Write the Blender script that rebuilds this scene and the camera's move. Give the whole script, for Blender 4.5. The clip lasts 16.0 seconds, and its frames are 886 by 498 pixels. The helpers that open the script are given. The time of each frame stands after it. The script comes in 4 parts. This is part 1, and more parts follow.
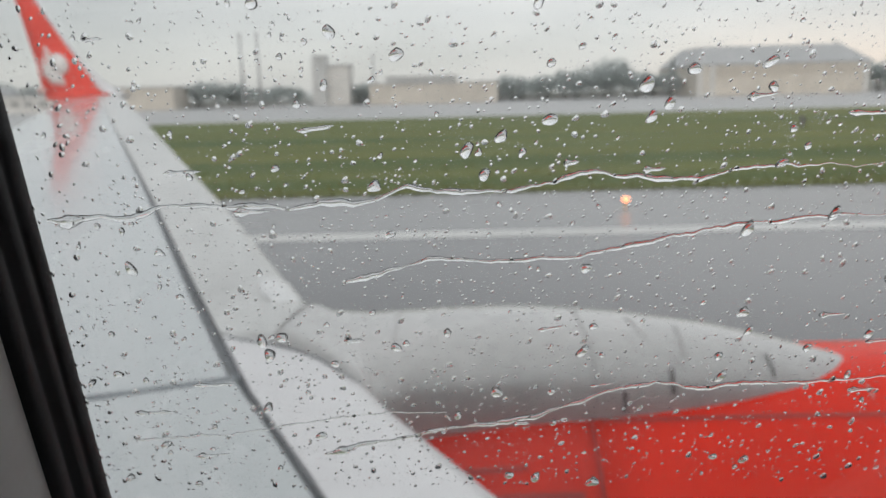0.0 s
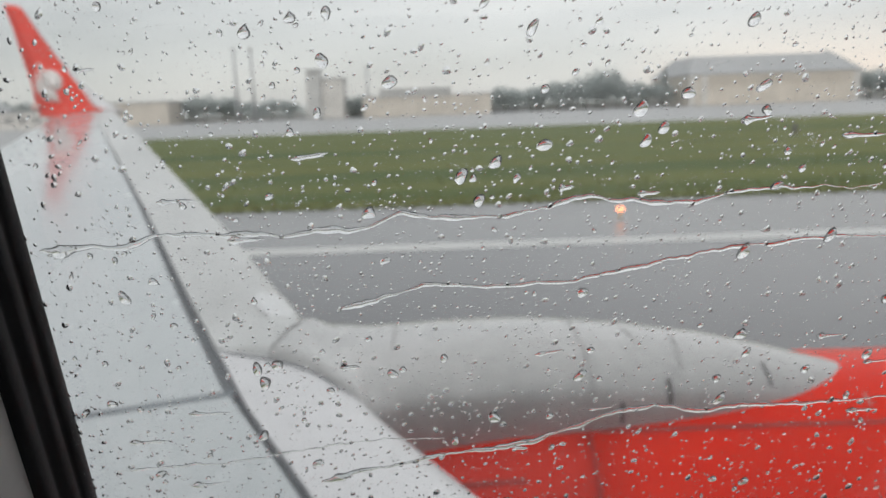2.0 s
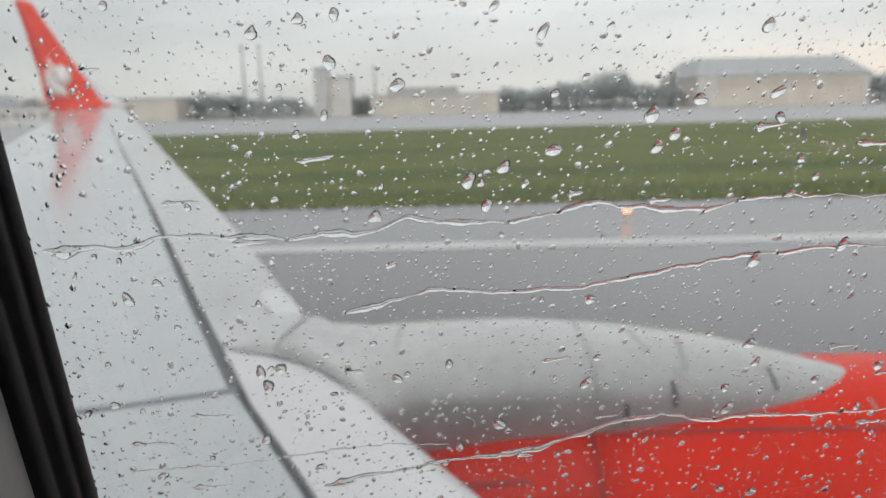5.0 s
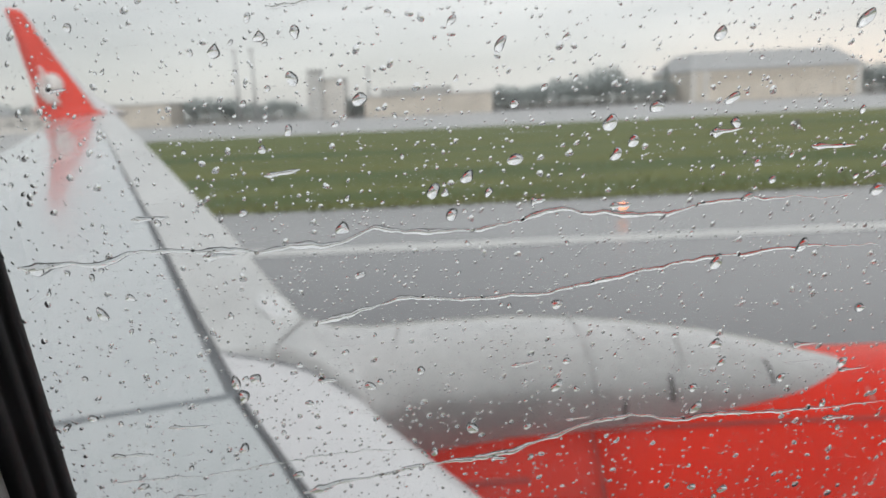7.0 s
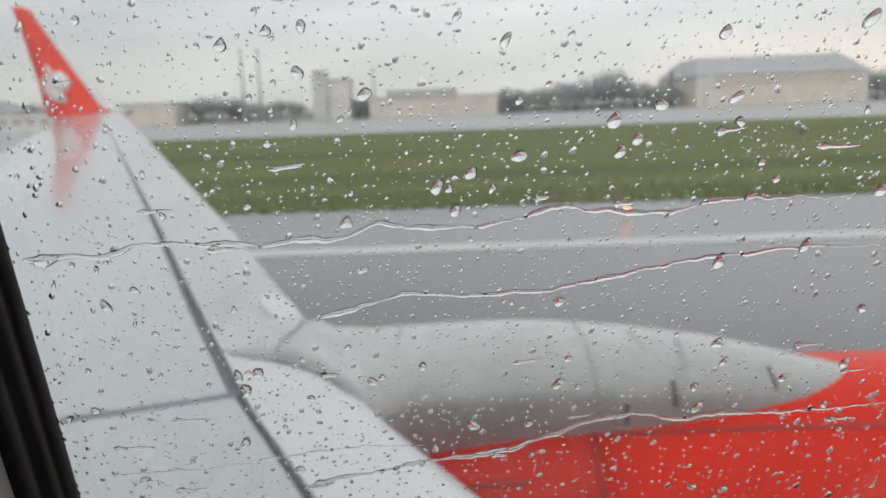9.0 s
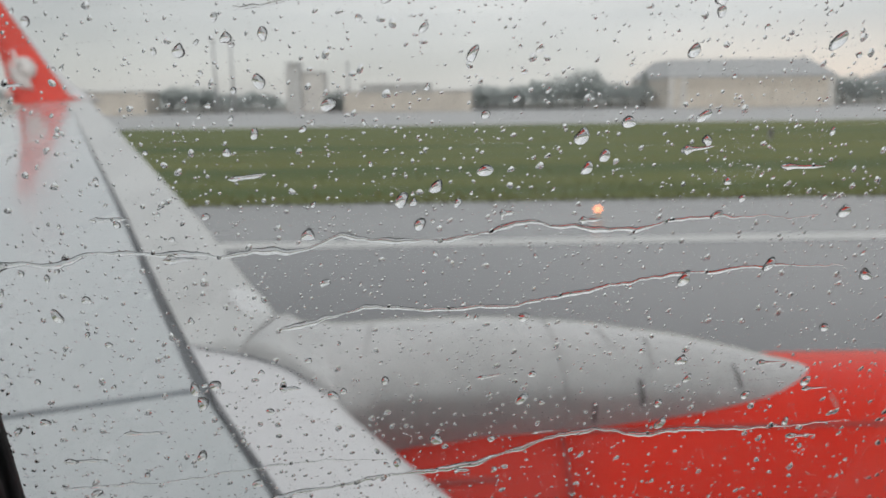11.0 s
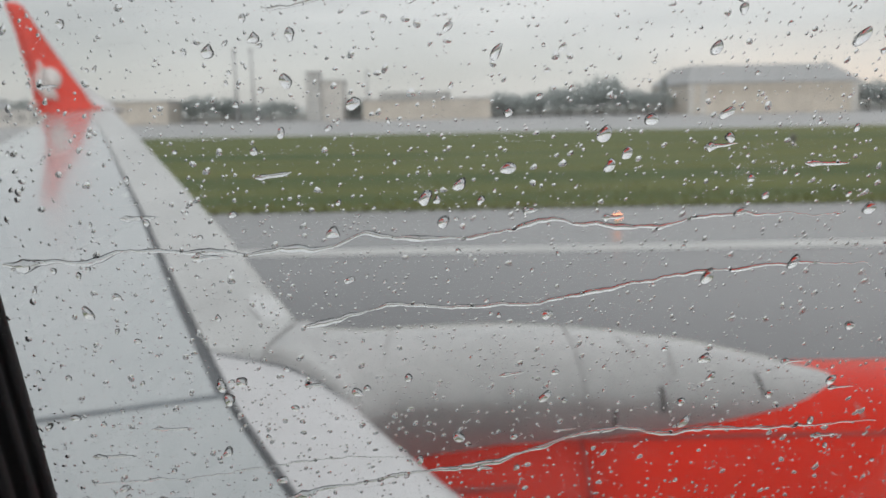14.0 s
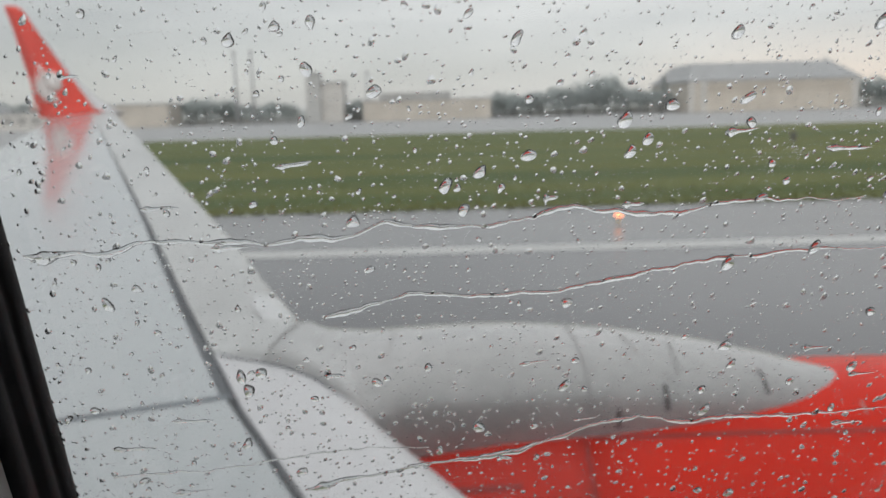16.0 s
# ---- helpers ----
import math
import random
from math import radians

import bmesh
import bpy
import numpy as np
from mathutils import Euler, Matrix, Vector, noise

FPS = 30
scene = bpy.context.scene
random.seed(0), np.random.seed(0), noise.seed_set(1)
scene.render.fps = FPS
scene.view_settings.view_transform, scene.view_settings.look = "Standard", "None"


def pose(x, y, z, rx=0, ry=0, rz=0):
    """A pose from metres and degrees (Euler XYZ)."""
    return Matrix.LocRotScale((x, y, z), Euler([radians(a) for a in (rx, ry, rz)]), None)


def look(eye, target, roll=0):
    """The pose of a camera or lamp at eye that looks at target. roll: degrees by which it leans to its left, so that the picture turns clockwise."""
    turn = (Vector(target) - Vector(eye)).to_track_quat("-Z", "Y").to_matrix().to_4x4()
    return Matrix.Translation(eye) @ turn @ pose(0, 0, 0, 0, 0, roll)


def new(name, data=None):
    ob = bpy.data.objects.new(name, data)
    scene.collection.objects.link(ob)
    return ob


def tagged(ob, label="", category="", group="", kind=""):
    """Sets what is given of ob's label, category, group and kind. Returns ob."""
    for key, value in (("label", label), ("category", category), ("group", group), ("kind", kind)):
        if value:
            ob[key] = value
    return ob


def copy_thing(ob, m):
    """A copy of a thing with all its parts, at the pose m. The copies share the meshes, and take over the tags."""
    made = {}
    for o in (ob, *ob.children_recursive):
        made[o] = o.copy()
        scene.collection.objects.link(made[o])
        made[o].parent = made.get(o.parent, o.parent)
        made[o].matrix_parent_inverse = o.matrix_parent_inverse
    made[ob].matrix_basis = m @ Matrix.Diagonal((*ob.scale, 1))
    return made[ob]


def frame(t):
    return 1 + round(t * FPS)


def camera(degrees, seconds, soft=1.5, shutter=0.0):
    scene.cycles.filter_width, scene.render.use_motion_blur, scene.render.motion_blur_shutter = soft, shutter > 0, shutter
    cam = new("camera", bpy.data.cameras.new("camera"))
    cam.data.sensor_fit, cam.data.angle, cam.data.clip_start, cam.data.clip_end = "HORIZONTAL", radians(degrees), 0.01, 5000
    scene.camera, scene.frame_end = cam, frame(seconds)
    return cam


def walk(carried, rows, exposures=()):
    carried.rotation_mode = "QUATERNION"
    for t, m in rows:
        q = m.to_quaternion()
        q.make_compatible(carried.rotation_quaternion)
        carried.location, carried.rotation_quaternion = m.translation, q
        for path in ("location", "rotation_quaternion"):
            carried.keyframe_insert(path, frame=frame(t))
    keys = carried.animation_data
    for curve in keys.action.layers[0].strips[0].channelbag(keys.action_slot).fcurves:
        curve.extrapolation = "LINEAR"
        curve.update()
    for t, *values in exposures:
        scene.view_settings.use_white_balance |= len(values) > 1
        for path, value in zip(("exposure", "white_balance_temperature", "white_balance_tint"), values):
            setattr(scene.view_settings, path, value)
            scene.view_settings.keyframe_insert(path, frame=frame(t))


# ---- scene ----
# World: x runs forward along the aircraft, y outboard across the runway, z up from the runway.
cam = camera(62.0, 16.0)
cam.data.dof.use_dof = True
cam.data.dof.focus_distance = 0.171
cam.data.dof.aperture_fstop = 19.0
walk(cam, [
    (0, pose(-0.0099, -0.0028, 3.8439, 78.14, 1.46, 0.45)),
    (0.5, pose(-0.0089, -0.0023, 3.8484, 78.25, 1.78, -0.05)),
    (1, pose(-0.0114, -0.0015, 3.8466, 78.52, 1.89, 0.26)),
    (1.5, pose(-0.0115, -0.0018, 3.8469, 79.12, 1.98, 0.24)),
    (2, pose(-0.0098, -0.0014, 3.8470, 79.03, 2.03, -0.02)),
    (2.5, pose(-0.0103, 0.0002, 3.8482, 78.69, 1.93, -0.17)),
    (3, pose(-0.0060, -0.0021, 3.8483, 79.01, 1.88, -0.10)),
    (3.5, pose(-0.0056, -0.0006, 3.8474, 78.66, 2.87, -0.14)),
    (6, pose(-0.0124, 0.0007, 3.8491, 79.33, 0.66, 0.90)),
    (6.5, pose(-0.0073, -0.0013, 3.8498, 79.44, 2.73, 0.68)),
    (7, pose(-0.0030, -0.0019, 3.8503, 78.95, 2.64, 0.07)),
    (7.5, pose(-0.0046, -0.0012, 3.8519, 79.02, 1.78, -0.07)),
    (8, pose(-0.0043, -0.0007, 3.8512, 78.96, 1.90, -0.36)),
    (8.5, pose(-0.0026, -0.0017, 3.8465, 79.28, 3.31, 0.65)),
    (9, pose(-0.0030, -0.0025, 3.8490, 79.13, 2.04, 0.45)),
    (9.5, pose(-0.0060, -0.0011, 3.8491, 78.31, -0.42, -0.42)),
    (10, pose(-0.0044, 0.0017, 3.8539, 78.14, -0.68, -1.72)),
    (12.5, pose(0.0006, -0.0008, 3.8499, 79.90, 2.66, -0.15)),
    (13, pose(0.0003, -0.0012, 3.8527, 79.75, 1.95, 0.23)),
    (13.5, pose(0.0013, -0.0011, 3.8482, 79.35, 2.73, 0.15)),
    (14, pose(-0.0021, -0.0008, 3.8506, 79.34, 1.08, -0.06)),
    (14.5, pose(-0.0004, -0.0006, 3.8510, 79.63, 2.19, -0.13)),
    (15, pose(0.0024, -0.0020, 3.8486, 79.79, 2.85, 0.21)),
    (15.5, pose(0.0006, -0.0002, 3.8472, 79.44, 2.36, 0.33)),
    (16, pose(-0.0065, -0.0010, 3.8480, 79.36, 1.56, -0.05)),
], exposures=[(0.0, 0.03), (7.0, 0.11), (9.0, 0.08), (9.5, -0.05), (10.0, -0.12), (12.5, -0.11), (16.0, -0.10)])

# ---- sky and sun: rain clouds, light from all over ----
world = bpy.data.worlds.new("overcast_sky")
scene.world = world
world.use_nodes = True
wn, wl = world.node_tree.nodes, world.node_tree.links
wn.clear()
w_out = wn.new("ShaderNodeOutputWorld")
w_bg = wn.new("ShaderNodeBackground")
w_sky = wn.new("ShaderNodeTexSky")
w_sky.sky_type, w_sky.sun_disc = "NISHITA", False
w_sky.sun_elevation, w_sky.sun_rotation = radians(18), radians(191)
w_gain = wn.new("ShaderNodeMixRGB")
w_gain.blend_type, w_gain.inputs[0].default_value = "MULTIPLY", 1.0
w_gain.inputs[2].default_value = (0.1, 0.1, 0.1, 1)
w_co = wn.new("ShaderNodeTexCoord")
w_map = wn.new("ShaderNodeMapping")
w_map.inputs["Scale"].default_value = (1.0, 1.0, 5.0)
w_noise = wn.new("ShaderNodeTexNoise")
w_noise.inputs["Scale"].default_value, w_noise.inputs["Detail"].default_value = 2.6, 5.0
w_noise.inputs["Roughness"].default_value = 0.55
w_ramp = wn.new("ShaderNodeValToRGB")
w_ramp.color_ramp.elements[0].position, w_ramp.color_ramp.elements[1].position = 0.36, 0.66
w_ramp.color_ramp.elements[0].color = (0.54, 0.542, 0.54, 1)
w_ramp.color_ramp.elements[1].color = (0.676, 0.672, 0.662, 1)
w_xyz = wn.new("ShaderNodeSeparateXYZ")
w_low = wn.new("ShaderNodeValToRGB")
w_low.color_ramp.elements[0].position, w_low.color_ramp.elements[1].position = 0.03, 0.10
w_low.color_ramp.elements[0].color, w_low.color_ramp.elements[1].color = (1, 1, 1, 1), (0, 0, 0, 1)
w_dot = wn.new("ShaderNodeVectorMath")
w_dot.operation = "DOT_PRODUCT"
w_dot.inputs[1].default_value = (0.50, 0.866, 0.0)
w_where = wn.new("ShaderNodeValToRGB")
w_where.color_ramp.elements[0].position, w_where.color_ramp.elements[1].position = 0.955, 1.0
w_both = wn.new("ShaderNodeMixRGB")
w_both.blend_type, w_both.inputs[0].default_value = "MULTIPLY", 1.0
w_warm = wn.new("ShaderNodeMixRGB")
w_warm.inputs[2].default_value = (0.70, 0.62, 0.56, 1)
wl.new(w_co.outputs["Generated"], w_xyz.inputs[0])
wl.new(w_xyz.outputs[2], w_low.inputs[0])
wl.new(w_co.outputs["Generated"], w_dot.inputs[0])
wl.new(w_dot.outputs["Value"], w_where.inputs[0])
wl.new(w_low.outputs[0], w_both.inputs[1])
wl.new(w_where.outputs[0], w_both.inputs[2])
wl.new(w_both.outputs[0], w_warm.inputs[0])
w_side = wn.new("ShaderNodeValToRGB")
w_side.color_ramp.elements[0].position, w_side.color_ramp.elements[1].position = 0.60, 1.0
w_side.color_ramp.elements[0].color, w_side.color_ramp.elements[1].color = (0.775, 0.79, 0.795, 1), (1.03, 1.03, 1.03, 1)
w_shade = wn.new("ShaderNodeMixRGB")
w_shade.blend_type, w_shade.inputs[0].default_value = "MULTIPLY", 1.0
wl.new(w_dot.outputs["Value"], w_side.inputs[0])
wl.new(w_ramp.outputs[0], w_shade.inputs[1])
wl.new(w_side.outputs[0], w_shade.inputs[2])
w_high = wn.new("ShaderNodeMapRange")
w_high.inputs["From Min"].default_value, w_high.inputs["From Max"].default_value = 0.2, 1.0
w_high.inputs["To Min"].default_value, w_high.inputs["To Max"].default_value = 1.0, 1.6
w_top = wn.new("ShaderNodeVectorMath")
w_top.operation = "SCALE"
wl.new(w_xyz.outputs[2], w_high.inputs[0])
wl.new(w_high.outputs[0], w_top.inputs["Scale"])
w_mix = wn.new("ShaderNodeMixRGB")
w_mix.inputs[0].default_value = 0.9
wl.new(w_co.outputs["Generated"], w_map.inputs[0])
wl.new(w_map.outputs[0], w_noise.inputs["Vector"])
wl.new(w_noise.outputs[0], w_ramp.inputs[0])
wl.new(w_sky.outputs[0], w_gain.inputs[1])
wl.new(w_gain.outputs[0], w_mix.inputs[1])
w_murk = wn.new("ShaderNodeMapRange")
w_murk.inputs["From Min"].default_value, w_murk.inputs["From Max"].default_value = 0.02, 0.16
w_murk.inputs["To Min"].default_value, w_murk.inputs["To Max"].default_value = 0.89, 1.0
w_dim = wn.new("ShaderNodeVectorMath")
w_dim.operation = "SCALE"
wl.new(w_xyz.outputs[2], w_murk.inputs[0])
wl.new(w_shade.outputs[0], w_dim.inputs[0])
wl.new(w_murk.outputs[0], w_dim.inputs["Scale"])
wl.new(w_dim.outputs[0], w_warm.inputs[1])
wl.new(w_warm.outputs[0], w_mix.inputs[2])
wl.new(w_mix.outputs[0], w_top.inputs[0])
wl.new(w_top.outputs[0], w_bg.inputs[0])
wl.new(w_bg.outputs[0], w_out.inputs[0])
w_bg.inputs[1].default_value = 1.38

sun = new("sun", bpy.data.lights.new("sun", "SUN"))
sun.data.energy, sun.data.angle, sun.data.color = 0.5, radians(30), (1.0, 0.97, 0.93)
sun.matrix_world = look((-8, -40, 13.25), (0, 0, 0))


# ---- materials ----
def mat(name, colour, rough=0.5, metal=0.0, vary=0.12, scale=3.0, fine=40.0, bump=0.0, coat=0.0, stretch=(1, 1, 1),
        second=None, amount=0.5, rough_vary=0.0, ior=1.45, spec=0.5, space="Object", coat_rough=0.08):
    m = bpy.data.materials.new(name)
    m.use_nodes = True
    n, l = m.node_tree.nodes, m.node_tree.links
    b = n["Principled BSDF"]
    b.inputs["Roughness"].default_value, b.inputs["Metallic"].default_value = rough, metal
    b.inputs["Coat Weight"].default_value, b.inputs["Coat Roughness"].default_value = coat, coat_rough
    b.inputs["IOR"].default_value, b.inputs["Specular IOR Level"].default_value = ior, spec
    co = n.new("ShaderNodeTexCoord")
    mp = n.new("ShaderNodeMapping")
    mp.inputs["Scale"].default_value = stretch
    l.new(co.outputs[space], mp.inputs[0])
    big, small = n.new("ShaderNodeTexNoise"), n.new("ShaderNodeTexNoise")
    big.inputs["Scale"].default_value, big.inputs["Detail"].default_value = scale, 4
    small.inputs["Scale"].default_value, small.inputs["Detail"].default_value = fine, 3
    for k in (big, small):
        l.new(mp.outputs[0], k.inputs["Vector"])
    ramp = n.new("ShaderNodeValToRGB")
    lo = [c * (1 - vary) for c in colour]
    hi = [min(1, c * (1 + vary)) for c in (second or colour)]
    ramp.color_ramp.elements[0].color, ramp.color_ramp.elements[1].color = (*lo, 1), (*hi, 1)
    ramp.color_ramp.elements[0].position, ramp.color_ramp.elements[1].position = 0.3, 0.7
    l.new(big.outputs[0], ramp.inputs[0])
    grain = n.new("ShaderNodeMixRGB")
    grain.blend_type, grain.inputs[0].default_value = "OVERLAY", amount * 0.4
    l.new(ramp.outputs[0], grain.inputs[1])
    l.new(small.outputs[0], grain.inputs[2])
    l.new(grain.outputs[0], b.inputs["Base Color"])
    if rough_vary:
        rr = n.new("ShaderNodeMapRange")
        rr.inputs["To Min"].default_value, rr.inputs["To Max"].default_value = max(0.02, rough - rough_vary), rough + rough_vary
        l.new(big.outputs[0], rr.inputs[0])
        l.new(rr.outputs[0], b.inputs["Roughness"])
    if bump:
        bp = n.new("ShaderNodeBump")
        bp.inputs["Strength"].default_value, bp.inputs["Distance"].default_value = bump, 0.02
        l.new(small.outputs[0], bp.inputs["Height"])
        l.new(bp.outputs[0], b.inputs["Normal"])
    return m


def clear(name, ior, tint=(1, 1, 1)):
    m = bpy.data.materials.new(name)
    m.use_nodes = True
    b = m.node_tree.nodes["Principled BSDF"]
    b.inputs["Base Color"].default_value = (*tint, 1)
    b.inputs["Transmission Weight"].default_value, b.inputs["Roughness"].default_value, b.inputs["IOR"].default_value = 1, 0, ior
    return m


def glow(name, colour, power):
    m = bpy.data.materials.new(name)
    m.use_nodes = True
    b = m.node_tree.nodes["Principled BSDF"]
    b.inputs["Base Color"].default_value = (*colour, 1)
    b.inputs["Emission Color"].default_value, b.inputs["Emission Strength"].default_value = (*colour, 1), power
    return m


M_WING = mat("wing_grey_paint", (0.50, 0.527, 0.536), 0.27, vary=0.035, scale=1.2, fine=18, amount=0.25, coat=0.75, coat_rough=0.11, stretch=(1, 0.3, 1), rough_vary=0.04)
M_SLAT = mat("slat_grey_paint", (0.56, 0.56, 0.55), 0.32, vary=0.12, scale=2.0, fine=14, coat=0.3, stretch=(1, 0.5, 1), rough_vary=0.1)
M_EDGE = mat("white_paint", (0.70, 0.69, 0.70), 0.3, vary=0.05, scale=2.0, fine=14, coat=0.4, rough_vary=0.08)
M_CAP = mat("clean_white_paint", (0.70, 0.70, 0.70), 0.28, vary=0.04, scale=2.0, fine=14, coat=0.4, rough_vary=0.06)
M_GAP = mat("dark_gap_seal", (0.155, 0.163, 0.173), 0.6, vary=0.2, scale=4, fine=30)
M_JOINT = mat("grey_sealant", (0.215, 0.235, 0.25), 0.5, vary=0.15, scale=4, fine=30)
M_RED = mat("red_paint", (0.85, 0.025, 0.004), 0.30, vary=0.07, scale=1.6, fine=16, spec=0.11, rough_vary=0.08)
# cowling red made paler for the winglet, the haze over it mixed in
M_RED_TIP = mat("hazed_red_paint", (0.79, 0.068, 0.042), 0.38, vary=0.07, scale=1.6, fine=16, spec=0.45, rough_vary=0.08)
M_RED_DULL = mat("dull_red_paint", (0.74, 0.030, 0.011), 0.40, vary=0.10, scale=2.4, fine=16, spec=0.2, rough_vary=0.1, stretch=(0.4, 1, 1))
M_PYLON = mat("pylon_grey_paint", (0.475, 0.468, 0.460), 0.26, vary=0.08, scale=2.0, fine=16, coat=0.7, rough_vary=0.1, second=(0.48, 0.47, 0.463))
M_SLOT = mat("dark_slot", (0.15, 0.143, 0.14), 0.7, vary=0.2)
M_SEAM = mat("panel_seam", (0.40, 0.39, 0.385), 0.6, vary=0.2)
M_LENS = mat("pale_lamp_lens", (0.74, 0.52, 0.48), 0.15, vary=0.1, scale=30, fine=90)
M_LATCH = mat("worn_latch_paint", (0.52, 0.30, 0.27), 0.45, vary=0.15, scale=40, fine=200)
M_REDSEAM = mat("red_seam", (0.42, 0.03, 0.02), 0.5, vary=0.2)
M_EMBLEM = mat("white_emblem_paint", (0.78, 0.74, 0.72), 0.4, vary=0.05)
M_RUBBER = mat("black_rubber", (0.020, 0.020, 0.023), 0.62, vary=0.3, scale=60, fine=700, bump=0.05)
M_BEZEL = mat("grey_cabin_plastic", (0.88, 0.86, 0.85), 0.5, vary=0.05, scale=20, fine=500, bump=0.03)
M_CABIN = mat("cabin_panel", (0.82, 0.81, 0.79), 0.6, vary=0.05)
M_FLOOR = mat("cabin_carpet", (0.20, 0.21, 0.24), 0.95, vary=0.2, scale=8, fine=200)
M_SKIN = mat("fuselage_white_paint", (0.66, 0.66, 0.66), 0.3, vary=0.04, coat=0.4)
M_STEEL = mat("galvanised_steel", (0.56, 0.565, 0.57), 0.5, metal=0.3, vary=0.15)
M_PANE = clear("acrylic_pane", 1.49, (0.985, 0.99, 0.99))
pane_n, pane_l = M_PANE.node_tree.nodes, M_PANE.node_tree.links
pane_co, pane_noise, pane_rng = pane_n.new("ShaderNodeTexCoord"), pane_n.new("ShaderNodeTexNoise"), pane_n.new("ShaderNodeMapRange")
pane_noise.inputs["Scale"].default_value, pane_noise.inputs["Detail"].default_value = 14.0, 4.0
pane_rng.inputs["From Min"].default_value, pane_rng.inputs["From Max"].default_value = 0.3, 0.7
pane_rng.inputs["To Min"].default_value, pane_rng.inputs["To Max"].default_value = 0.006, 0.020
pane_mist, pane_mix = pane_n.new("ShaderNodeBsdfTranslucent"), pane_n.new("ShaderNodeMixShader")
pane_mist.inputs[0].default_value = (0.9, 0.9, 0.9, 1)
pane_l.new(pane_co.outputs["Object"], pane_noise.inputs["Vector"])
pane_l.new(pane_noise.outputs[0], pane_rng.inputs[0])
pane_l.new(pane_rng.outputs[0], pane_mix.inputs[0])
pane_l.new(pane_n["Principled BSDF"].outputs[0], pane_mix.inputs[1])
pane_l.new(pane_mist.outputs[0], pane_mix.inputs[2])
pane_l.new(pane_mix.outputs[0], pane_n["Material Output"].inputs[0])
M_WATER = clear("rain_water", 1.333)
M_ASPHALT = mat("wet_asphalt", (0.138, 0.137, 0.143), 0.22, vary=0.25, scale=0.05, fine=9, bump=0.06, stretch=(0.25, 1, 1),
                second=(0.168, 0.167, 0.173), rough_vary=0.08)
M_SHOULDER = mat("wet_shoulder_asphalt", (0.18, 0.18, 0.184), 0.26, vary=0.2, scale=0.08, fine=9, bump=0.06, stretch=(0.25, 1, 1),
                 second=(0.22, 0.22, 0.224), rough_vary=0.08)
M_APRON = mat("wet_apron_concrete", (0.34, 0.34, 0.34), 0.35, vary=0.15, scale=0.03, fine=4, stretch=(0.3, 1, 1), rough_vary=0.12)
M_LINE = mat("worn_white_marking", (0.58, 0.58, 0.565), 0.4, vary=0.12, scale=0.6, fine=6, stretch=(0.3, 1, 1), rough_vary=0.1)
M_GRASS = mat("wet_grass", (0.054, 0.120, 0.027), 0.85, vary=0.32, scale=0.13, fine=1.7, stretch=(0.06, 1, 1),
              second=(0.138, 0.141, 0.036), amount=0.8)
M_BLADE = mat("grass_blades", (0.085, 0.132, 0.026), 0.7, vary=0.3, scale=0.15, fine=2.0, second=(0.18, 0.155, 0.046), stretch=(0.2, 1, 1))
M_GROUND = mat("distant_ground", (0.16, 0.17, 0.13), 0.9, vary=0.2, scale=0.01, fine=0.2)
# grey base and strong translucency paint distance haze into the leaves
M_LEAF = mat("hazed_wet_foliage", (0.22, 0.242, 0.237), 0.7, vary=0.10, scale=0.3, fine=3.0, second=(0.235, 0.252, 0.247))
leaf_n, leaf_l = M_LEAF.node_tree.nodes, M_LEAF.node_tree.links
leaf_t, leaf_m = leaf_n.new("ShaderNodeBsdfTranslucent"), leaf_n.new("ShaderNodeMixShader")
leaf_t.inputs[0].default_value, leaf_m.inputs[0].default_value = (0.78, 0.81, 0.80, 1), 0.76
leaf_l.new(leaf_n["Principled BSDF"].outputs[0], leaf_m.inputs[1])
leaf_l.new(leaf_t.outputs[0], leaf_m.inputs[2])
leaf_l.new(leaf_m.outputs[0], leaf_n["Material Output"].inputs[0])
M_BARK = mat("bark", (0.10, 0.085, 0.07), 0.9, vary=0.3)
M_ROOF = mat("hangar_roof_sheet", (0.43, 0.435, 0.44), 0.5, vary=0.08, scale=0.2, fine=3)
M_BEIGE = mat("hangar_beige_cladding", (0.66, 0.61, 0.545), 0.7, vary=0.1, scale=0.15, fine=2)
M_DOOR = mat("hangar_door_sheet", (0.71, 0.65, 0.575), 0.6, vary=0.1, scale=0.2, fine=2)
M_BAND = mat("weathered_band", (0.59, 0.53, 0.46), 0.7, vary=0.15)
M_TIE = mat("concrete_wall", (0.58, 0.58, 0.57), 0.8, vary=0.15, scale=0.2, fine=2)
M_WHITE_WALL = mat("white_plaster", (0.70, 0.68, 0.65), 0.8, vary=0.1, scale=0.2, fine=2)
# far windows kept pale, with rain haze painted into their grey
M_WINDOW = mat("hazy_window_glass", (0.40, 0.39, 0.38), 0.3, vary=0.2)
M_LAMP = glow("lamp_glass", (1.0, 0.33, 0.15), 3.0)
M_YELLOW = mat("yellow_lamp_body", (0.55, 0.38, 0.05), 0.5)


# ---- mesh helpers ----
def part(name, bm, material, parent=None, label="", smooth=True):
    me = bpy.data.meshes.new(name)
    bmesh.ops.recalc_face_normals(bm, faces=bm.faces)
    bm.to_mesh(me)
    bm.free()
    me.materials.append(material)
    if smooth:
        me.shade_smooth()
    ob = new(name, me)
    ob.parent = parent
    if label:
        ob["label"] = label
    return ob


def empty(name, x=0, y=0, z=0):
    ob = new(name)
    ob.location = (x, y, z)
    return ob


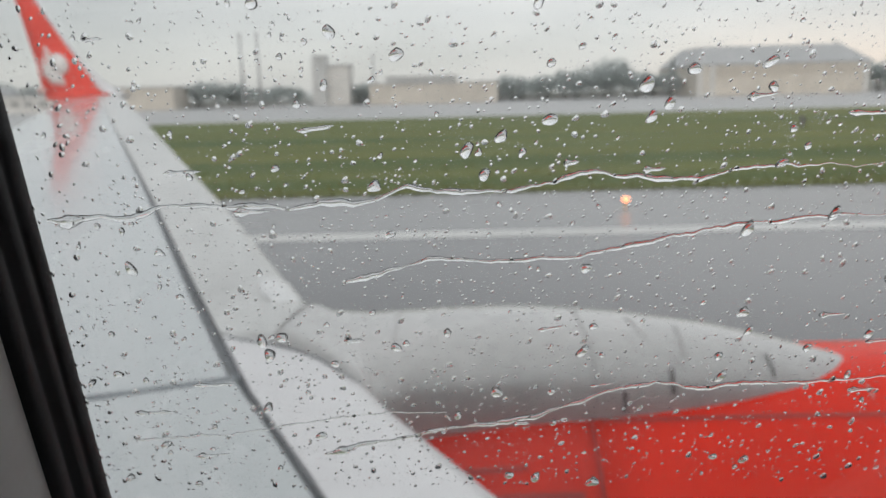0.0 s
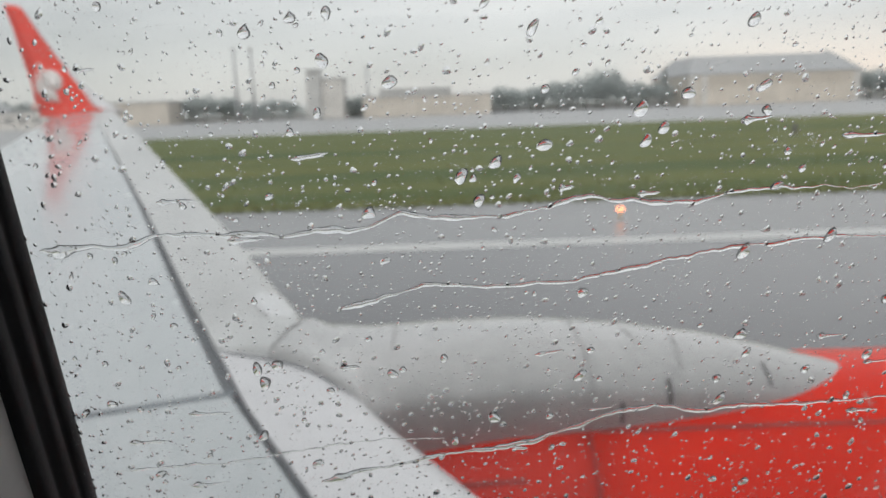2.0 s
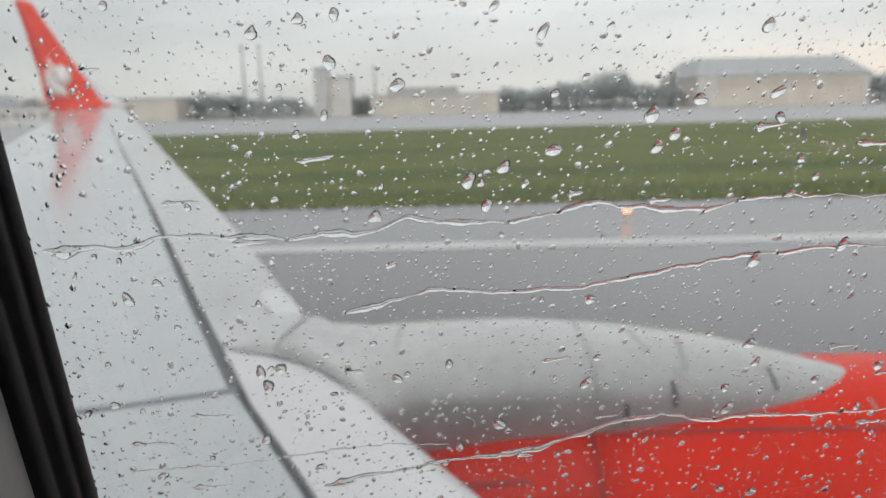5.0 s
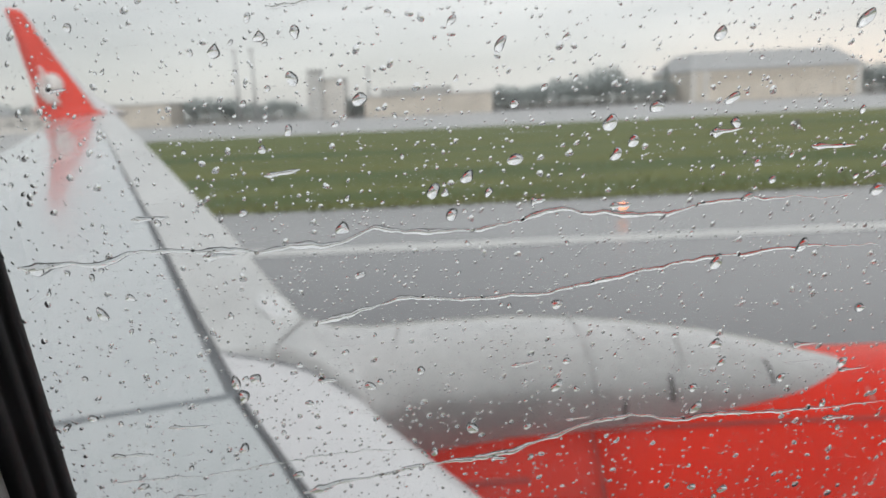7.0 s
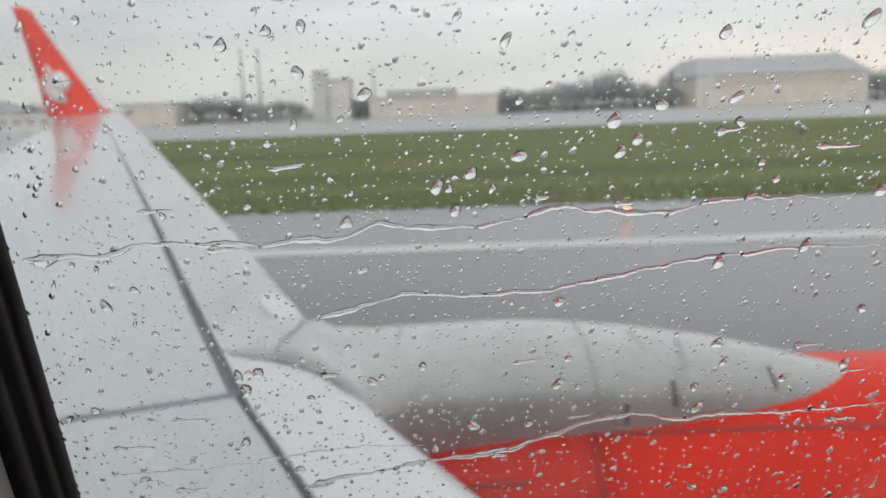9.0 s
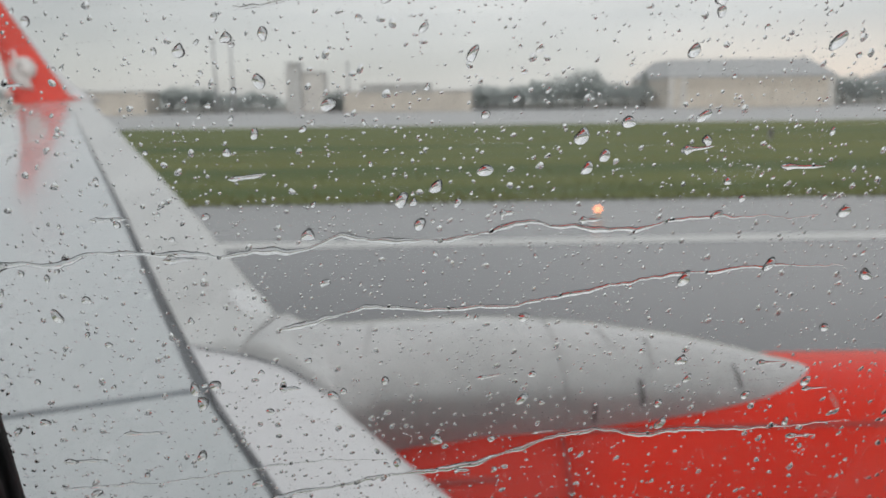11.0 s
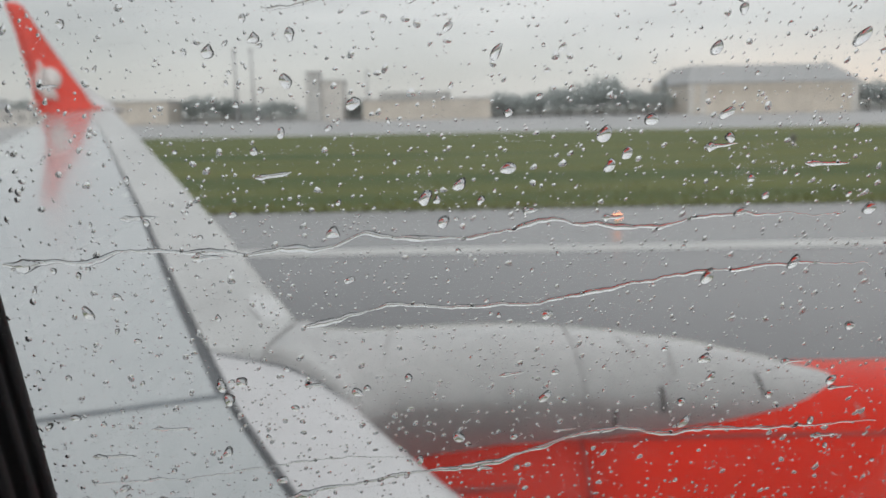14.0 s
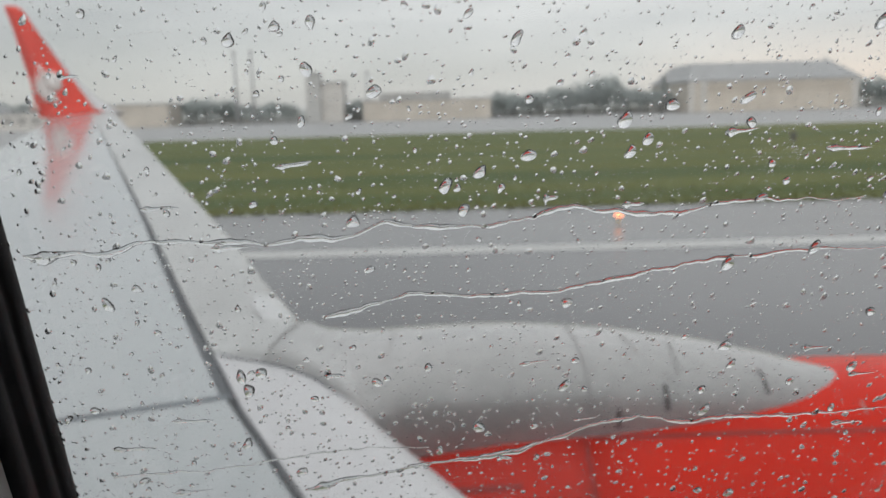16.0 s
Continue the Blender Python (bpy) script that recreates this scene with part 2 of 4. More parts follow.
def grid(bm, rings, closed=False, cap=False):
    """Skins a list of rows of points."""
    vs = [[bm.verts.new(p) for p in ring] for ring in rings]
    for a, b in zip(vs, vs[1:]):
        m = len(a)
        for i in range(m if closed else m - 1):
            bm.faces.new((a[i], a[(i + 1) % m], b[(i + 1) % m], b[i]))
    if cap:
        bm.faces.new(vs[0])
        bm.faces.new(vs[-1])
    return vs


def box(bm, x0, y0, z0, x1, y1, z1, bevel=0.0):
    made = bmesh.ops.create_cube(bm, size=1.0)["verts"]
    for v in made:
        v.co = Vector((x0 + (v.co.x + 0.5) * (x1 - x0), y0 + (v.co.y + 0.5) * (y1 - y0), z0 + (v.co.z + 0.5) * (z1 - z0)))
    if bevel:
        edges = {e for v in made for e in v.link_edges}
        bmesh.ops.bevel(bm, geom=list(edges), offset=bevel, segments=2, affect="EDGES", profile=0.5)


def cone(bm, x, y, z0, z1, r0, r1, n=10):
    rings = [[(x + r * math.cos(2 * math.pi * i / n), y + r * math.sin(2 * math.pi * i / n), z) for i in range(n)]
             for z, r in ((z0, r0), (z1, r1))]
    grid(bm, rings, closed=True, cap=True)


def sheet(name, x0, y0, x1, y1, z, material, nx=2, ny=2, wave=0.0):
    bm = bmesh.new()
    rows = []
    for j in range(ny):
        y = y0 + (y1 - y0) * j / (ny - 1)
        row = []
        for i in range(nx):
            x = x0 + (x1 - x0) * i / (nx - 1)
            lift = wave * (noise.noise(Vector((x * 0.05, y * 0.12, 3.0))) + 0.4 * noise.noise(Vector((x * 0.4, y * 0.5, 7.0))))
            edge = min(1, (y - y0) / 3, (y1 - y) / 3)
            row.append((x, y, z + lift * max(0, edge)))
        rows.append(row)
    grid(bm, rows)
    return tagged(part(name, bm, material), kind="structure")


# ---- ground: runway, shoulder, grass, apron ----
ground = sheet("ground", -3000, -1500, 3000, 4500, -0.06, M_GROUND)
tagged(ground, "flat wet airfield ground reaching to the horizon", "ground")
runway = sheet("runway", -700, -24, 700, 20.9, 0.0, M_ASPHALT)
tagged(runway, "wet dark grey asphalt runway under grey sky", "runway")
pavement = sheet("pavement", -700, 20.9, 700, 28.9, 0.0, M_SHOULDER)
tagged(pavement, "wet lighter grey asphalt runway shoulder", "pavement")
grass_strip = sheet("grass_strip", -400, 28.8, 400, 126, 0.02, M_GRASS, nx=240, ny=60, wave=0.12)
tagged(grass_strip, "mown wet green grass strip beside the runway", "grass")
apron = sheet("apron", -700, 125.5, 700, 420, -0.02, M_APRON)
tagged(apron, "wet pale concrete apron before the hangars", "apron")
edge_line = sheet("runway_edge_line", -700, 19.75, 700, 20.75, 0.006, M_LINE)
tagged(edge_line, "continuous white painted runway edge line", "runway marking")

for x0, x1, ys, label in ((34, 56, (9.5, 13.0, 16.5), "broad white painted touchdown bar on the runway"),
                          (-112, -80, (9.3, 12.9, 16.5), "long white painted threshold bar on the runway")):
    for y in ys:
        bar = sheet("runway_bar", x0, y - 0.9, x1, y + 0.9, 0.006, M_LINE)
        tagged(bar, label, "runway marking", "bars on the runway")
stripe = sheet("threshold_stripe", -121.5, -20, -118.5, 19.7, 0.006, M_LINE)
tagged(stripe, "white painted stripe across the runway", "runway marking")

# exit from the runway to the apron, with flared corners
bm = bmesh.new()
rows = []
for i in range(29):
    f = i / 28
    y = 28.2 + 98.6 * f
    near, far_end = max(0.0, 1 - f / 0.30) ** 2.2, max(0.0, (f - 0.78) / 0.22) ** 2
    rows.append([(x, y, 0.17) for x in (-84 - 24 * near - 6 * far_end, -66, -52 + 26 * near * 0.5 + 4 * far_end)])
grid(bm, rows)
taxiway = tagged(part("taxiway", bm, M_APRON), "wet pale concrete taxiway crossing the grass", "taxiway", kind="structure")

# ---- the aircraft ----
aeroplane = tagged(empty("airplane", 0, 0, 0), "white and red jet airliner wing and engine, wet with rain", "airplane")


def z_ref(y):
    return 2.97 + 0.0875 * (y - 3.2)


def le_x(y):
    return -0.735 - 0.504 * (y - 3.28) - 0.03 * max(0.0, 3.28 - y) + float(np.interp(y, [1.0, 2.45, 2.9, 3.3, 5.0], [0.31, 0.0, 0.0, 0.035, 0.085]))


def gap_x(y):
    return float(np.interp(y, [0.2, 1.83, 2.41, 3.285, 5.38, 11.27, 14.9], [0.50, -0.430, -0.772, -1.212, -2.234, -5.165, -7.02]))


def te_x(y):
    return float(np.interp(y, [0.2, 4.5, 10.0, 12.9, 14.9], [-6.0, -5.6, -6.10, -7.02, -7.74]))


def te_drop(y):
    return float(np.interp(y, [0.2, 5.0, 10.0, 14.9], [0.30, 0.25, 0.13, 0.06]))


def upper(x, y):
    """Height of the wing's upper skin."""
    k = float(np.interp(y, [0.2, 5, 14.9], [1.0, 0.8, 0.4]))
    d = le_x(y) - x
    chord = le_x(y) - te_x(y)
    nose = 0.085 * k * max(0.0, 1 - d / (0.30 * k)) ** 2.2
    c = min(1, max(0, (d / chord - 0.35) / 0.65))
    return z_ref(y) - nose - te_drop(y) * c ** 1.6


def lower(x, y):
    k = float(np.interp(y, [0.2, 5, 14.9], [1.0, 0.75, 0.3]))
    chord = le_x(y) - te_x(y)
    c = min(1, max(0, (le_x(y) - x) / chord))
    return upper(x, y) - 0.015 - 0.55 * k * (c ** 0.5) * (1 - c) * 1.6


def gap_w(y):
    return float(np.interp(y, [2.42, 4.5, 8, 11, 14.9], [0.058, 0.046, 0.024, 0.012, 0.004])) if y > 2.42 else 0.036


def span(y0, y1, n):
    return [y0 + (y1 - y0) * i / (n - 1) for i in range(n)]


def slat(name, y0, y1, n, material, label):
    bm = bmesh.new()
    rings = []
    for y in span(y0, y1, n):
        a, b = le_x(y), gap_x(y) + gap_w(y) / 2
        top = [a + (b - a) * (i / 9) ** 2 for i in range(10)]
        ring = [(x, y, upper(x, y)) for x in top]
        ring += [(b, y, upper(b, y) - 0.05)]
        ring += [(x, y, lower(x, y) if i else upper(x, y) - 0.01) for i, x in reversed(list(enumerate(top[:-1])))][:-1]
        rings.append(ring)
    grid(bm, rings, closed=True, cap=True)
    return part(name, bm, material, aeroplane, label)


def main_wing():
    bm = bmesh.new()
    rings = []
    for y in span(0.2, 2.4, 8) + span(2.43, 14.9, 30):
        a, b = gap_x(y) - gap_w(y) / 2, te_x(y)
        xs = [a + (b - a) * (i / 13) for i in range(14)]
        ring = [(a, y, upper(a, y) - 0.06)] + [(x, y, upper(x, y)) for x in xs] + [(x, y, lower(x, y) - 0.002) for x in reversed(xs)]
        rings.append(ring)
    grid(bm, rings, closed=True, cap=True)
    ob = part("wing", bm, M_WING, aeroplane, "wet pale grey painted upper wing skin")
    ob.modifiers.new("edges", "EDGE_SPLIT").split_angle = radians(40)
    return ob


wing = main_wing()
for s in (slat("slat", 2.80, 8.6, 20, M_SLAT, "pale grey leading edge slat"), slat("slat", 8.62, 14.9, 16, M_SLAT, "pale grey leading edge slat"),
          slat("inner_leading_edge", 0.2, 2.78, 12, M_EDGE, "clean white inner leading edge")):
    s.modifiers.new("edges", "EDGE_SPLIT").split_angle = radians(40)

bm = bmesh.new()
grid(bm, [[(gap_x(y) + gap_w(y), y, upper(gap_x(y), y) - 0.03), (gap_x(y), y, upper(gap_x(y), y) - 0.022), (gap_x(y) - gap_w(y), y, upper(gap_x(y), y) - 0.03)]
          for y in span(0.3, 2.4, 10) + span(2.43, 14.5, 40)])
part("slat_gap", bm, M_GAP, aeroplane, "dark grey recess behind the slats")


def skin_strip(name, pts, width, material, parent, label="", lift=0.004):
    """A narrow strip laid along the upper wing skin."""
    bm = bmesh.new()
    rows = []
    for i, (x, y) in enumerate(pts):
        a, b = pts[max(0, i - 1)], pts[min(len(pts) - 1, i + 1)]
        d = Vector((b[0] - a[0], b[1] - a[1])).normalized()
        n = Vector((-d.y, d.x)) * width / 2
        rows.append([(x + n.x, y + n.y, upper(x + n.x, y + n.y) + 0.001), (x, y, upper(x, y) + lift), (x - n.x, y - n.y, upper(x - n.x, y - n.y) + 0.001)])
    grid(bm, rows)
    return part(name, bm, material, parent, label)


skin_strip("panel_joint", [(-0.765 - 0.28 * i, 2.404 - 0.078 * i) for i in range(9)], 0.042, M_JOINT, wing, "grey sealed skin joint")

# bright fixed piece of leading edge between the slat's inner end and the pylon
bm = bmesh.new()
rows = []
for y in span(3.13, 3.56, 14):
    deep = float(np.interp(y, [3.13, 3.30, 3.46, 3.56], [0.17, 0.21, 0.17, 0.06]))
    row = [(le_x(y) + 0.004 - deep * k, y, upper(le_x(y) - deep * k, y) + (0.010 if k < 1 else 0.001)) for k in (0, 0.1, 0.25, 0.5, 0.75, 0.97, 1.0)]
    rows.append([(le_x(y) + 0.004, y, upper(le_x(y), y) - 0.06)] + row)
rows = [[(x, y - 0.004, z - 0.02) for x, y, z in rows[0]]] + rows
grid(bm, rows)
part("slat_end_cap", bm, M_CAP, wing, "bright white cap at the slat's end")

# winglet
SECTIONS = [  # front x, rear x, y, front z, rear z, thickness
    (-6.60, -8.02, 14.90, 3.98, 3.93, 0.14), (-6.82, -8.13, 15.12, 4.02, 3.97, 0.13), (-7.02, -8.22, 15.27, 4.13, 4.08, 0.12),
    (-7.19, -8.33, 15.37, 4.30, 4.24, 0.11), (-7.52, -8.44, 15.52, 4.65, 4.62, 0.09), (-7.88, -8.64, 15.70, 5.08, 5.08, 0.075),
    (-8.38, -8.90, 15.96, 5.70, 5.72, 0.055), (-8.72, -9.13, 16.15, 6.14, 6.20, 0.04), (-8.90, -9.15, 16.19, 6.24, 6.27, 0.02)]


def winglet_ring(s, k=1.0):
    fx, rx, y, fz, rz, th = s
    lean = Vector((0, -0.93, 0.36)) if fz > 4.2 else Vector((0, -0.35, 0.94)) if fz < 4.0 else Vector((0, -0.7, 0.71))
    ring = []
    prof = [(0, 0), (0.02, 0.3), (0.08, 0.42), (0.25, 0.5), (0.6, 0.36), (1, 0.02), (1, -0.02), (0.6, -0.36), (0.25, -0.5), (0.08, -0.42), (0.02, -0.3)]
    for c, h in prof:
        p = Vector((fx + (rx - fx) * c, y, fz + (rz - fz) * c)) + lean * th * h * k
        ring.append(p)
    return ring


bm = bmesh.new()
grid(bm, [winglet_ring(s) for s in SECTIONS], closed=True, cap=True)
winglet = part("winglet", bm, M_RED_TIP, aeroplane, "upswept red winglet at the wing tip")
bm = bmesh.new()
grid(bm, [[Vector((s[0] - k, s[2] - 0.05, s[3] + 0.035)), Vector((s[0] + d * 0.5, s[2] - 0.06, s[3] + 0.04)), Vector((s[0] + d, s[2], s[3])),
           Vector((s[0] + d * 0.5, s[2] + 0.03, s[3] - 0.05)), Vector((s[0] - 0.05, s[2] + 0.05, s[3] - 0.07))]
          for s, d, k in zip(SECTIONS[:8], (0.34, 0.31, 0.24, 0.15, 0.075, 0.045, 0.03, 0.015), (0.16, 0.15, 0.12, 0.08, 0.04, 0.03, 0.03, 0.02))], closed=True, cap=True)
part("leading_edge_strip", bm, M_EDGE, winglet, "white leading edge of the winglet")
bm = bmesh.new()
mid = Vector((-8.015, 15.365, 4.555))
across, up, deep = Vector((1, 0, 0.02)), Vector((-0.3, 0.40, 0.90)), Vector((0, 0.12, -0.04))


def emblem_piece(outline):
    front = [mid + across * a * 0.96 + up * b * 1.15 for a, b in outline]
    grid(bm, [front, [p + deep for p in front]], closed=True)
    bm.faces.new(bm.verts[-2 * len(front):-len(front)])


emblem_piece([(0.10 + 0.19 * math.cos(2 * math.pi * i / 24), 0.10 + 0.20 * math.sin(2 * math.pi * i / 24)) for i in range(24)])
for i in range(9):  # blades fanning out round the head
    a, w, far = radians(112 + 21 * i), radians(7.5), 0.45 if i == 0 else 0.36 - 0.02 * (i % 2)
    emblem_piece([(0.04 + r * math.cos(a + k * w), 0.02 + r * math.sin(a + k * w)) for r, k in ((0.10, 1), (0.24, 1.1), (far, 0.5), (far, -0.5), (0.24, -1.1), (0.10, -1))])
part("emblem", bm, M_EMBLEM, winglet, "round white emblem with a ragged edge")
bm = bmesh.new()
bmesh.ops.create_uvsphere(bm, u_segments=16, v_segments=10, radius=1.0, matrix=Matrix.Translation((-8.27, 15.24, 4.12)) @ Matrix.Diagonal((0.10, 0.045, 0.075, 1)))
part("tip_light", bm, M_LENS, winglet, "small pale pink lamp lens at the wing tip")

# engine cowling
NAC_Y, NAC_Z = 3.1, 1.635


def nac_r(x):
    return float(np.interp(x, [-1.6, -0.6, 0.2, 1.2, 2.2, 3.0, 3.45, 3.6], [0.72, 0.93, 1.03, 1.045, 1.04, 1.0, 0.92, 0.84]))


def cowl_rings(xs, inner=()):
    spots = [(x, nac_r(x)) for x in xs] + [(x, 0.80) for x in inner]
    return [[(x, NAC_Y + r * math.cos(2 * math.pi * i / 64), NAC_Z + r * math.sin(2 * math.pi * i / 64)) for i in range(64)] for x, r in spots]


bm = bmesh.new()
grid(bm, cowl_rings([0.515, 0.7, 1.2, 1.7, 2.2, 2.6, 3.0, 3.25, 3.45, 3.55], (3.6, 3.5, 3.2, 2.6)), closed=True, cap=True)
cowling = part("engine_cowling", bm, M_RED, aeroplane, "glossy red engine cowling wet with rain")
bm = bmesh.new()
grid(bm, cowl_rings([-1.6, -1.2, -0.6, -0.2, 0.0, 0.2, 0.4, 0.514]), closed=True, cap=True)
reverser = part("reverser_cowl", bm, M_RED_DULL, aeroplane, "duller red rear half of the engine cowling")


def cowl_strip(name, path, width, material, label="", lift=0.006, parent=None):
    """path: (x, degrees from the top towards the fuselage)."""
    bm = bmesh.new()
    rows = []
    for i, (x, a) in enumerate(path):
        b0, b1 = path[max(0, i - 1)], path[min(len(path) - 1, i + 1)]
        d = Vector((b1[0] - b0[0], radians(b1[1] - b0[1]))).normalized()
        n = Vector((-d.y, d.x)) * width / 2
        row = []
        for k in (-1, 0, 1):
            xx, aa = x + n.x * k, radians(a) + n.y * k
            r = nac_r(xx) + (lift if k == 0 else lift * 0.5)
            row.append((xx, NAC_Y - r * math.sin(aa), NAC_Z + r * math.cos(aa)))
        rows.append(row)
    grid(bm, rows)
    return part(name, bm, material, parent or cowling, label)


cowl_strip("cowl_seam", [(0.515, 18 + 4 * i) for i in range(20)], 0.011, M_REDSEAM)
cowl_strip("cowl_seam", [(0.55 + 0.15 * i, 24.0) for i in range(20)], 0.02, M_REDSEAM)
# vents as flat strips, their shade painted in dark red
cowl_strip("cowl_vent", [(-0.15 + 0.1 * i, 42.0) for i in range(7)], 0.06, M_REDSEAM, "dark red strip painted as a vent's shade", parent=reverser)
cowl_strip("cowl_vent", [(-0.15 + 0.1 * i, 35.0) for i in range(5)], 0.025, M_REDSEAM, "dark red strip painted as a vent's shade", parent=reverser)
cowl_strip("cowl_latch", [(1.660, 15.0), (1.654, 17.2), (1.648, 19.4)], 0.011, M_LATCH, "worn pinkish-grey latch plate")

# pylon fairing over the cowling


def pyl_half(x):
    return float(np.interp(x, [-1.1, -0.75, -0.55, -0.42, -0.33, -0.25, -0.17, 0.1, 0.53, 0.83, 1.14, 1.39, 1.50, 1.60, 1.67, 1.708, 1.732, 1.745],
                           [0.30, 0.42, 0.56, 0.66, 0.62, 0.50, 0.45, 0.445, 0.42, 0.390, 0.335, 0.275, 0.240, 0.202, 0.168, 0.134, 0.092, 0.02]))


def pyl_far(x):
    return min(pyl_half(x), float(np.interp(x, [-1.1, -0.6, -0.1, 0.53, 0.83, 1.14, 1.39, 1.50, 1.60, 1.67, 1.708, 1.732, 1.745], [0.26, 0.36, 0.44, 0.385, 0.345, 0.30, 0.247, 0.212, 0.178, 0.15, 0.112, 0.075, 0.015])))


def pyl_top(x):
    return float(np.interp(x, [-1.1, -0.65, -0.53, -0.39, -0.19, 0.25, 0.45, 0.75, 1.12, 1.39, 1.55, 1.65, 1.71, 1.745],
                           [2.85, 2.915, 2.893, 2.876, 2.880, 2.895, 2.888, 2.865, 2.814, 2.754, 2.711, 2.687, 2.670, 2.635]))


def pyl_mid(x):
    """Height at which the fairing is widest."""
    return float(np.interp(x, [-1.1, -0.3, 0.6, 1.2, 1.745], [2.70, 2.715, 2.705, 2.625, 2.54]))


def pyl_point(x, s, off=0.0):
    """s runs from -1 (fuselage side) over the top (0) to +1; the flanks tuck in below the widest height."""
    h, t, mid = (pyl_half(x) if s < 0 else pyl_far(x)) * 1.02 + off, pyl_top(x) + off, pyl_mid(x)
    a = s * radians(128)
    c = math.cos(a)
    yy = math.copysign(abs(math.sin(a)) ** 0.93, a) * h
    return Vector((x, NAC_Y + yy, mid + ((t - mid) * max(0.0, c) ** 0.93 if c > 0 else (mid - 2.42) * c / -math.cos(radians(128)))))


def pyl_s(x, z):
    """Where along the fuselage flank the height z is met."""
    lo, hi = -1.0, 0.0
    for _ in range(30):
        m = (lo + hi) / 2
        lo, hi = (m, hi) if pyl_point(x, m).z < z else (lo, m)
    return lo


PYL_X = [-1.1, -0.95, -0.8, -0.65, -0.53, -0.45, -0.39, -0.3, -0.19, -0.05, 0.1, 0.25, 0.45, 0.6, 0.75, 0.95, 1.12, 1.26, 1.39, 1.45, 1.50, 1.55, 1.60, 1.64, 1.67, 1.69, 1.708, 1.721, 1.732, 1.739, 1.745]
bm = bmesh.new()
grid(bm, [[pyl_point(x, s) for s in span(-1, 1, 33)] for x in PYL_X])
bm.faces.new([v for v in bm.verts[-33:]])
bm.faces.new([v for v in bm.verts[:33]])
pylon = part("engine_pylon", bm, M_PYLON, aeroplane, "smooth pale grey engine pylon fairing")


def pyl_strip(name, path, width, material, label=""):
    bm = bmesh.new()
    rows = []
    for x, s in path:
        rows.append([pyl_point(x + k * width / 2, s, 0.004 - 0.002 * abs(k)) for k in (-1, 0, 1)])
    grid(bm, rows)
    return part(name, bm, material, pylon, label)


pyl_strip("pylon_seam", [(0.524 - 0.018 * s, s) for s in span(pyl_s(0.53, 2.55), 0.4, 22)], 0.012, M_SEAM)
pyl_strip("pylon_seam", [(-0.255, s) for s in span(pyl_s(-0.255, 2.66), 0.15, 14)], 0.012, M_SEAM)
for x, low, high, wide in ((0.839, 2.677, 2.766, 0.022), (1.280, 2.687, 2.752, 0.016), (0.646, 2.611, 2.703, 0.018)):
    pyl_strip("pylon_slot", [(x, s) for s in span(pyl_s(x, low), pyl_s(x, high), 6)], wide, M_SLOT, "dark drain slot")
for x, low, high, slope in ((0.742, 2.848, 2.871, 0.006), (0.940, 2.785, 2.838, -0.006)):
    pyl_strip("pylon_mark", [(x + slope * i, s) for i, s in enumerate(span(pyl_s(x, high), pyl_s(x, low), 6))], 0.016, M_SEAM)


# fairing that carries the pylon back over the wing's leading edge
def fair_near(x):
    return float(np.interp(x, [-1.0, -0.88, -0.5, -0.29, -0.1], [2.82, 2.76, 2.60, 2.43, 2.40]))


def fair_far(x):
    return float(np.interp(x, [-0.91, -0.78, -0.68, -0.55, -0.22], [3.06, 3.11, 3.18, 3.30, 3.36]))


def fair_z(x, y):
    n = fair_near(x)
    f = min(1.0, (y - n) / 0.05)
    skin = upper(min(x, le_x(y)), y) + 0.004 + 0.034 * math.sin(f * math.pi / 2) * min(1.0, (x + 0.91) / 0.25)
    w = min(1.0, max(0.0, (le_x(y) - x) / 0.15 + 1.0))
    w = w * w * (3 - 2 * w)
    return w * skin + (1 - w) * (2.45 + (pyl_top(x) - 2.45) * max(0.0, 1 - (abs(y - NAC_Y) / ((pyl_half(x) if y < NAC_Y else pyl_far(x)) + 0.02)) ** 2.5) ** 0.4)


for name, x0, x1, paint, label in (("pylon_fairing", -0.692, -0.22, M_PYLON, "pale grey fairing between pylon and wing"),
                                   ("fairing_rear", -0.91, -0.692, M_SLAT, "pale grey skin behind the fairing's joint")):
    bm = bmesh.new()
    rings = []
    for x in span(x0, x1, 18):
        n = fair_near(x)
        row = [(x, n + 0.01, fair_z(x, n) - 0.3), (x, n - 0.004, fair_z(x, n) - 0.03)]
        rings.append(row + [(x, y, fair_z(x, y)) for y in [n + 0.02, n + 0.05] + span(n + 0.1, fair_far(x), 12)] + [(x, fair_far(x) + 0.02, fair_z(x, fair_far(x)) - 0.2)])
    grid(bm, rings)
    part(name, bm, paint, aeroplane, label)
bm = bmesh.new()
grid(bm, [[(x + k * 0.007, y, fair_z(x, y) + 0.006 - 0.002 * abs(k)) for k in (-1, 0, 1)] for x, y in [(-0.665 - 0.04 * i / 9, 3.12 - 0.45 * i / 9) for i in range(10)]])
part("fairing_joint", bm, M_SEAM, wing, "faint grey joint across the fairing")
skin_strip("fairing_seam", [(x, fair_near(x) - 0.012) for x in span(-0.90, -0.36, 16)], 0.018, M_GAP, wing, "dark seam along the fairing", 0.006)

# ---- fuselage shell with the window opening and unseen rows of others ----
PANE_Y, TILT = 0.16, radians(12.4)
W_UP = Vector((0, -math.sin(TILT), math.cos(TILT)))
W_OUT = Vector((0, math.cos(TILT), math.sin(TILT)))
W_X = Vector((1, 0, 0))
W_MID = Vector((0.0225, PANE_Y, 3.85)) + W_UP * 0.015
W_HALF, W_TALL, W_CORNER = 0.1295, 0.215, 0.085


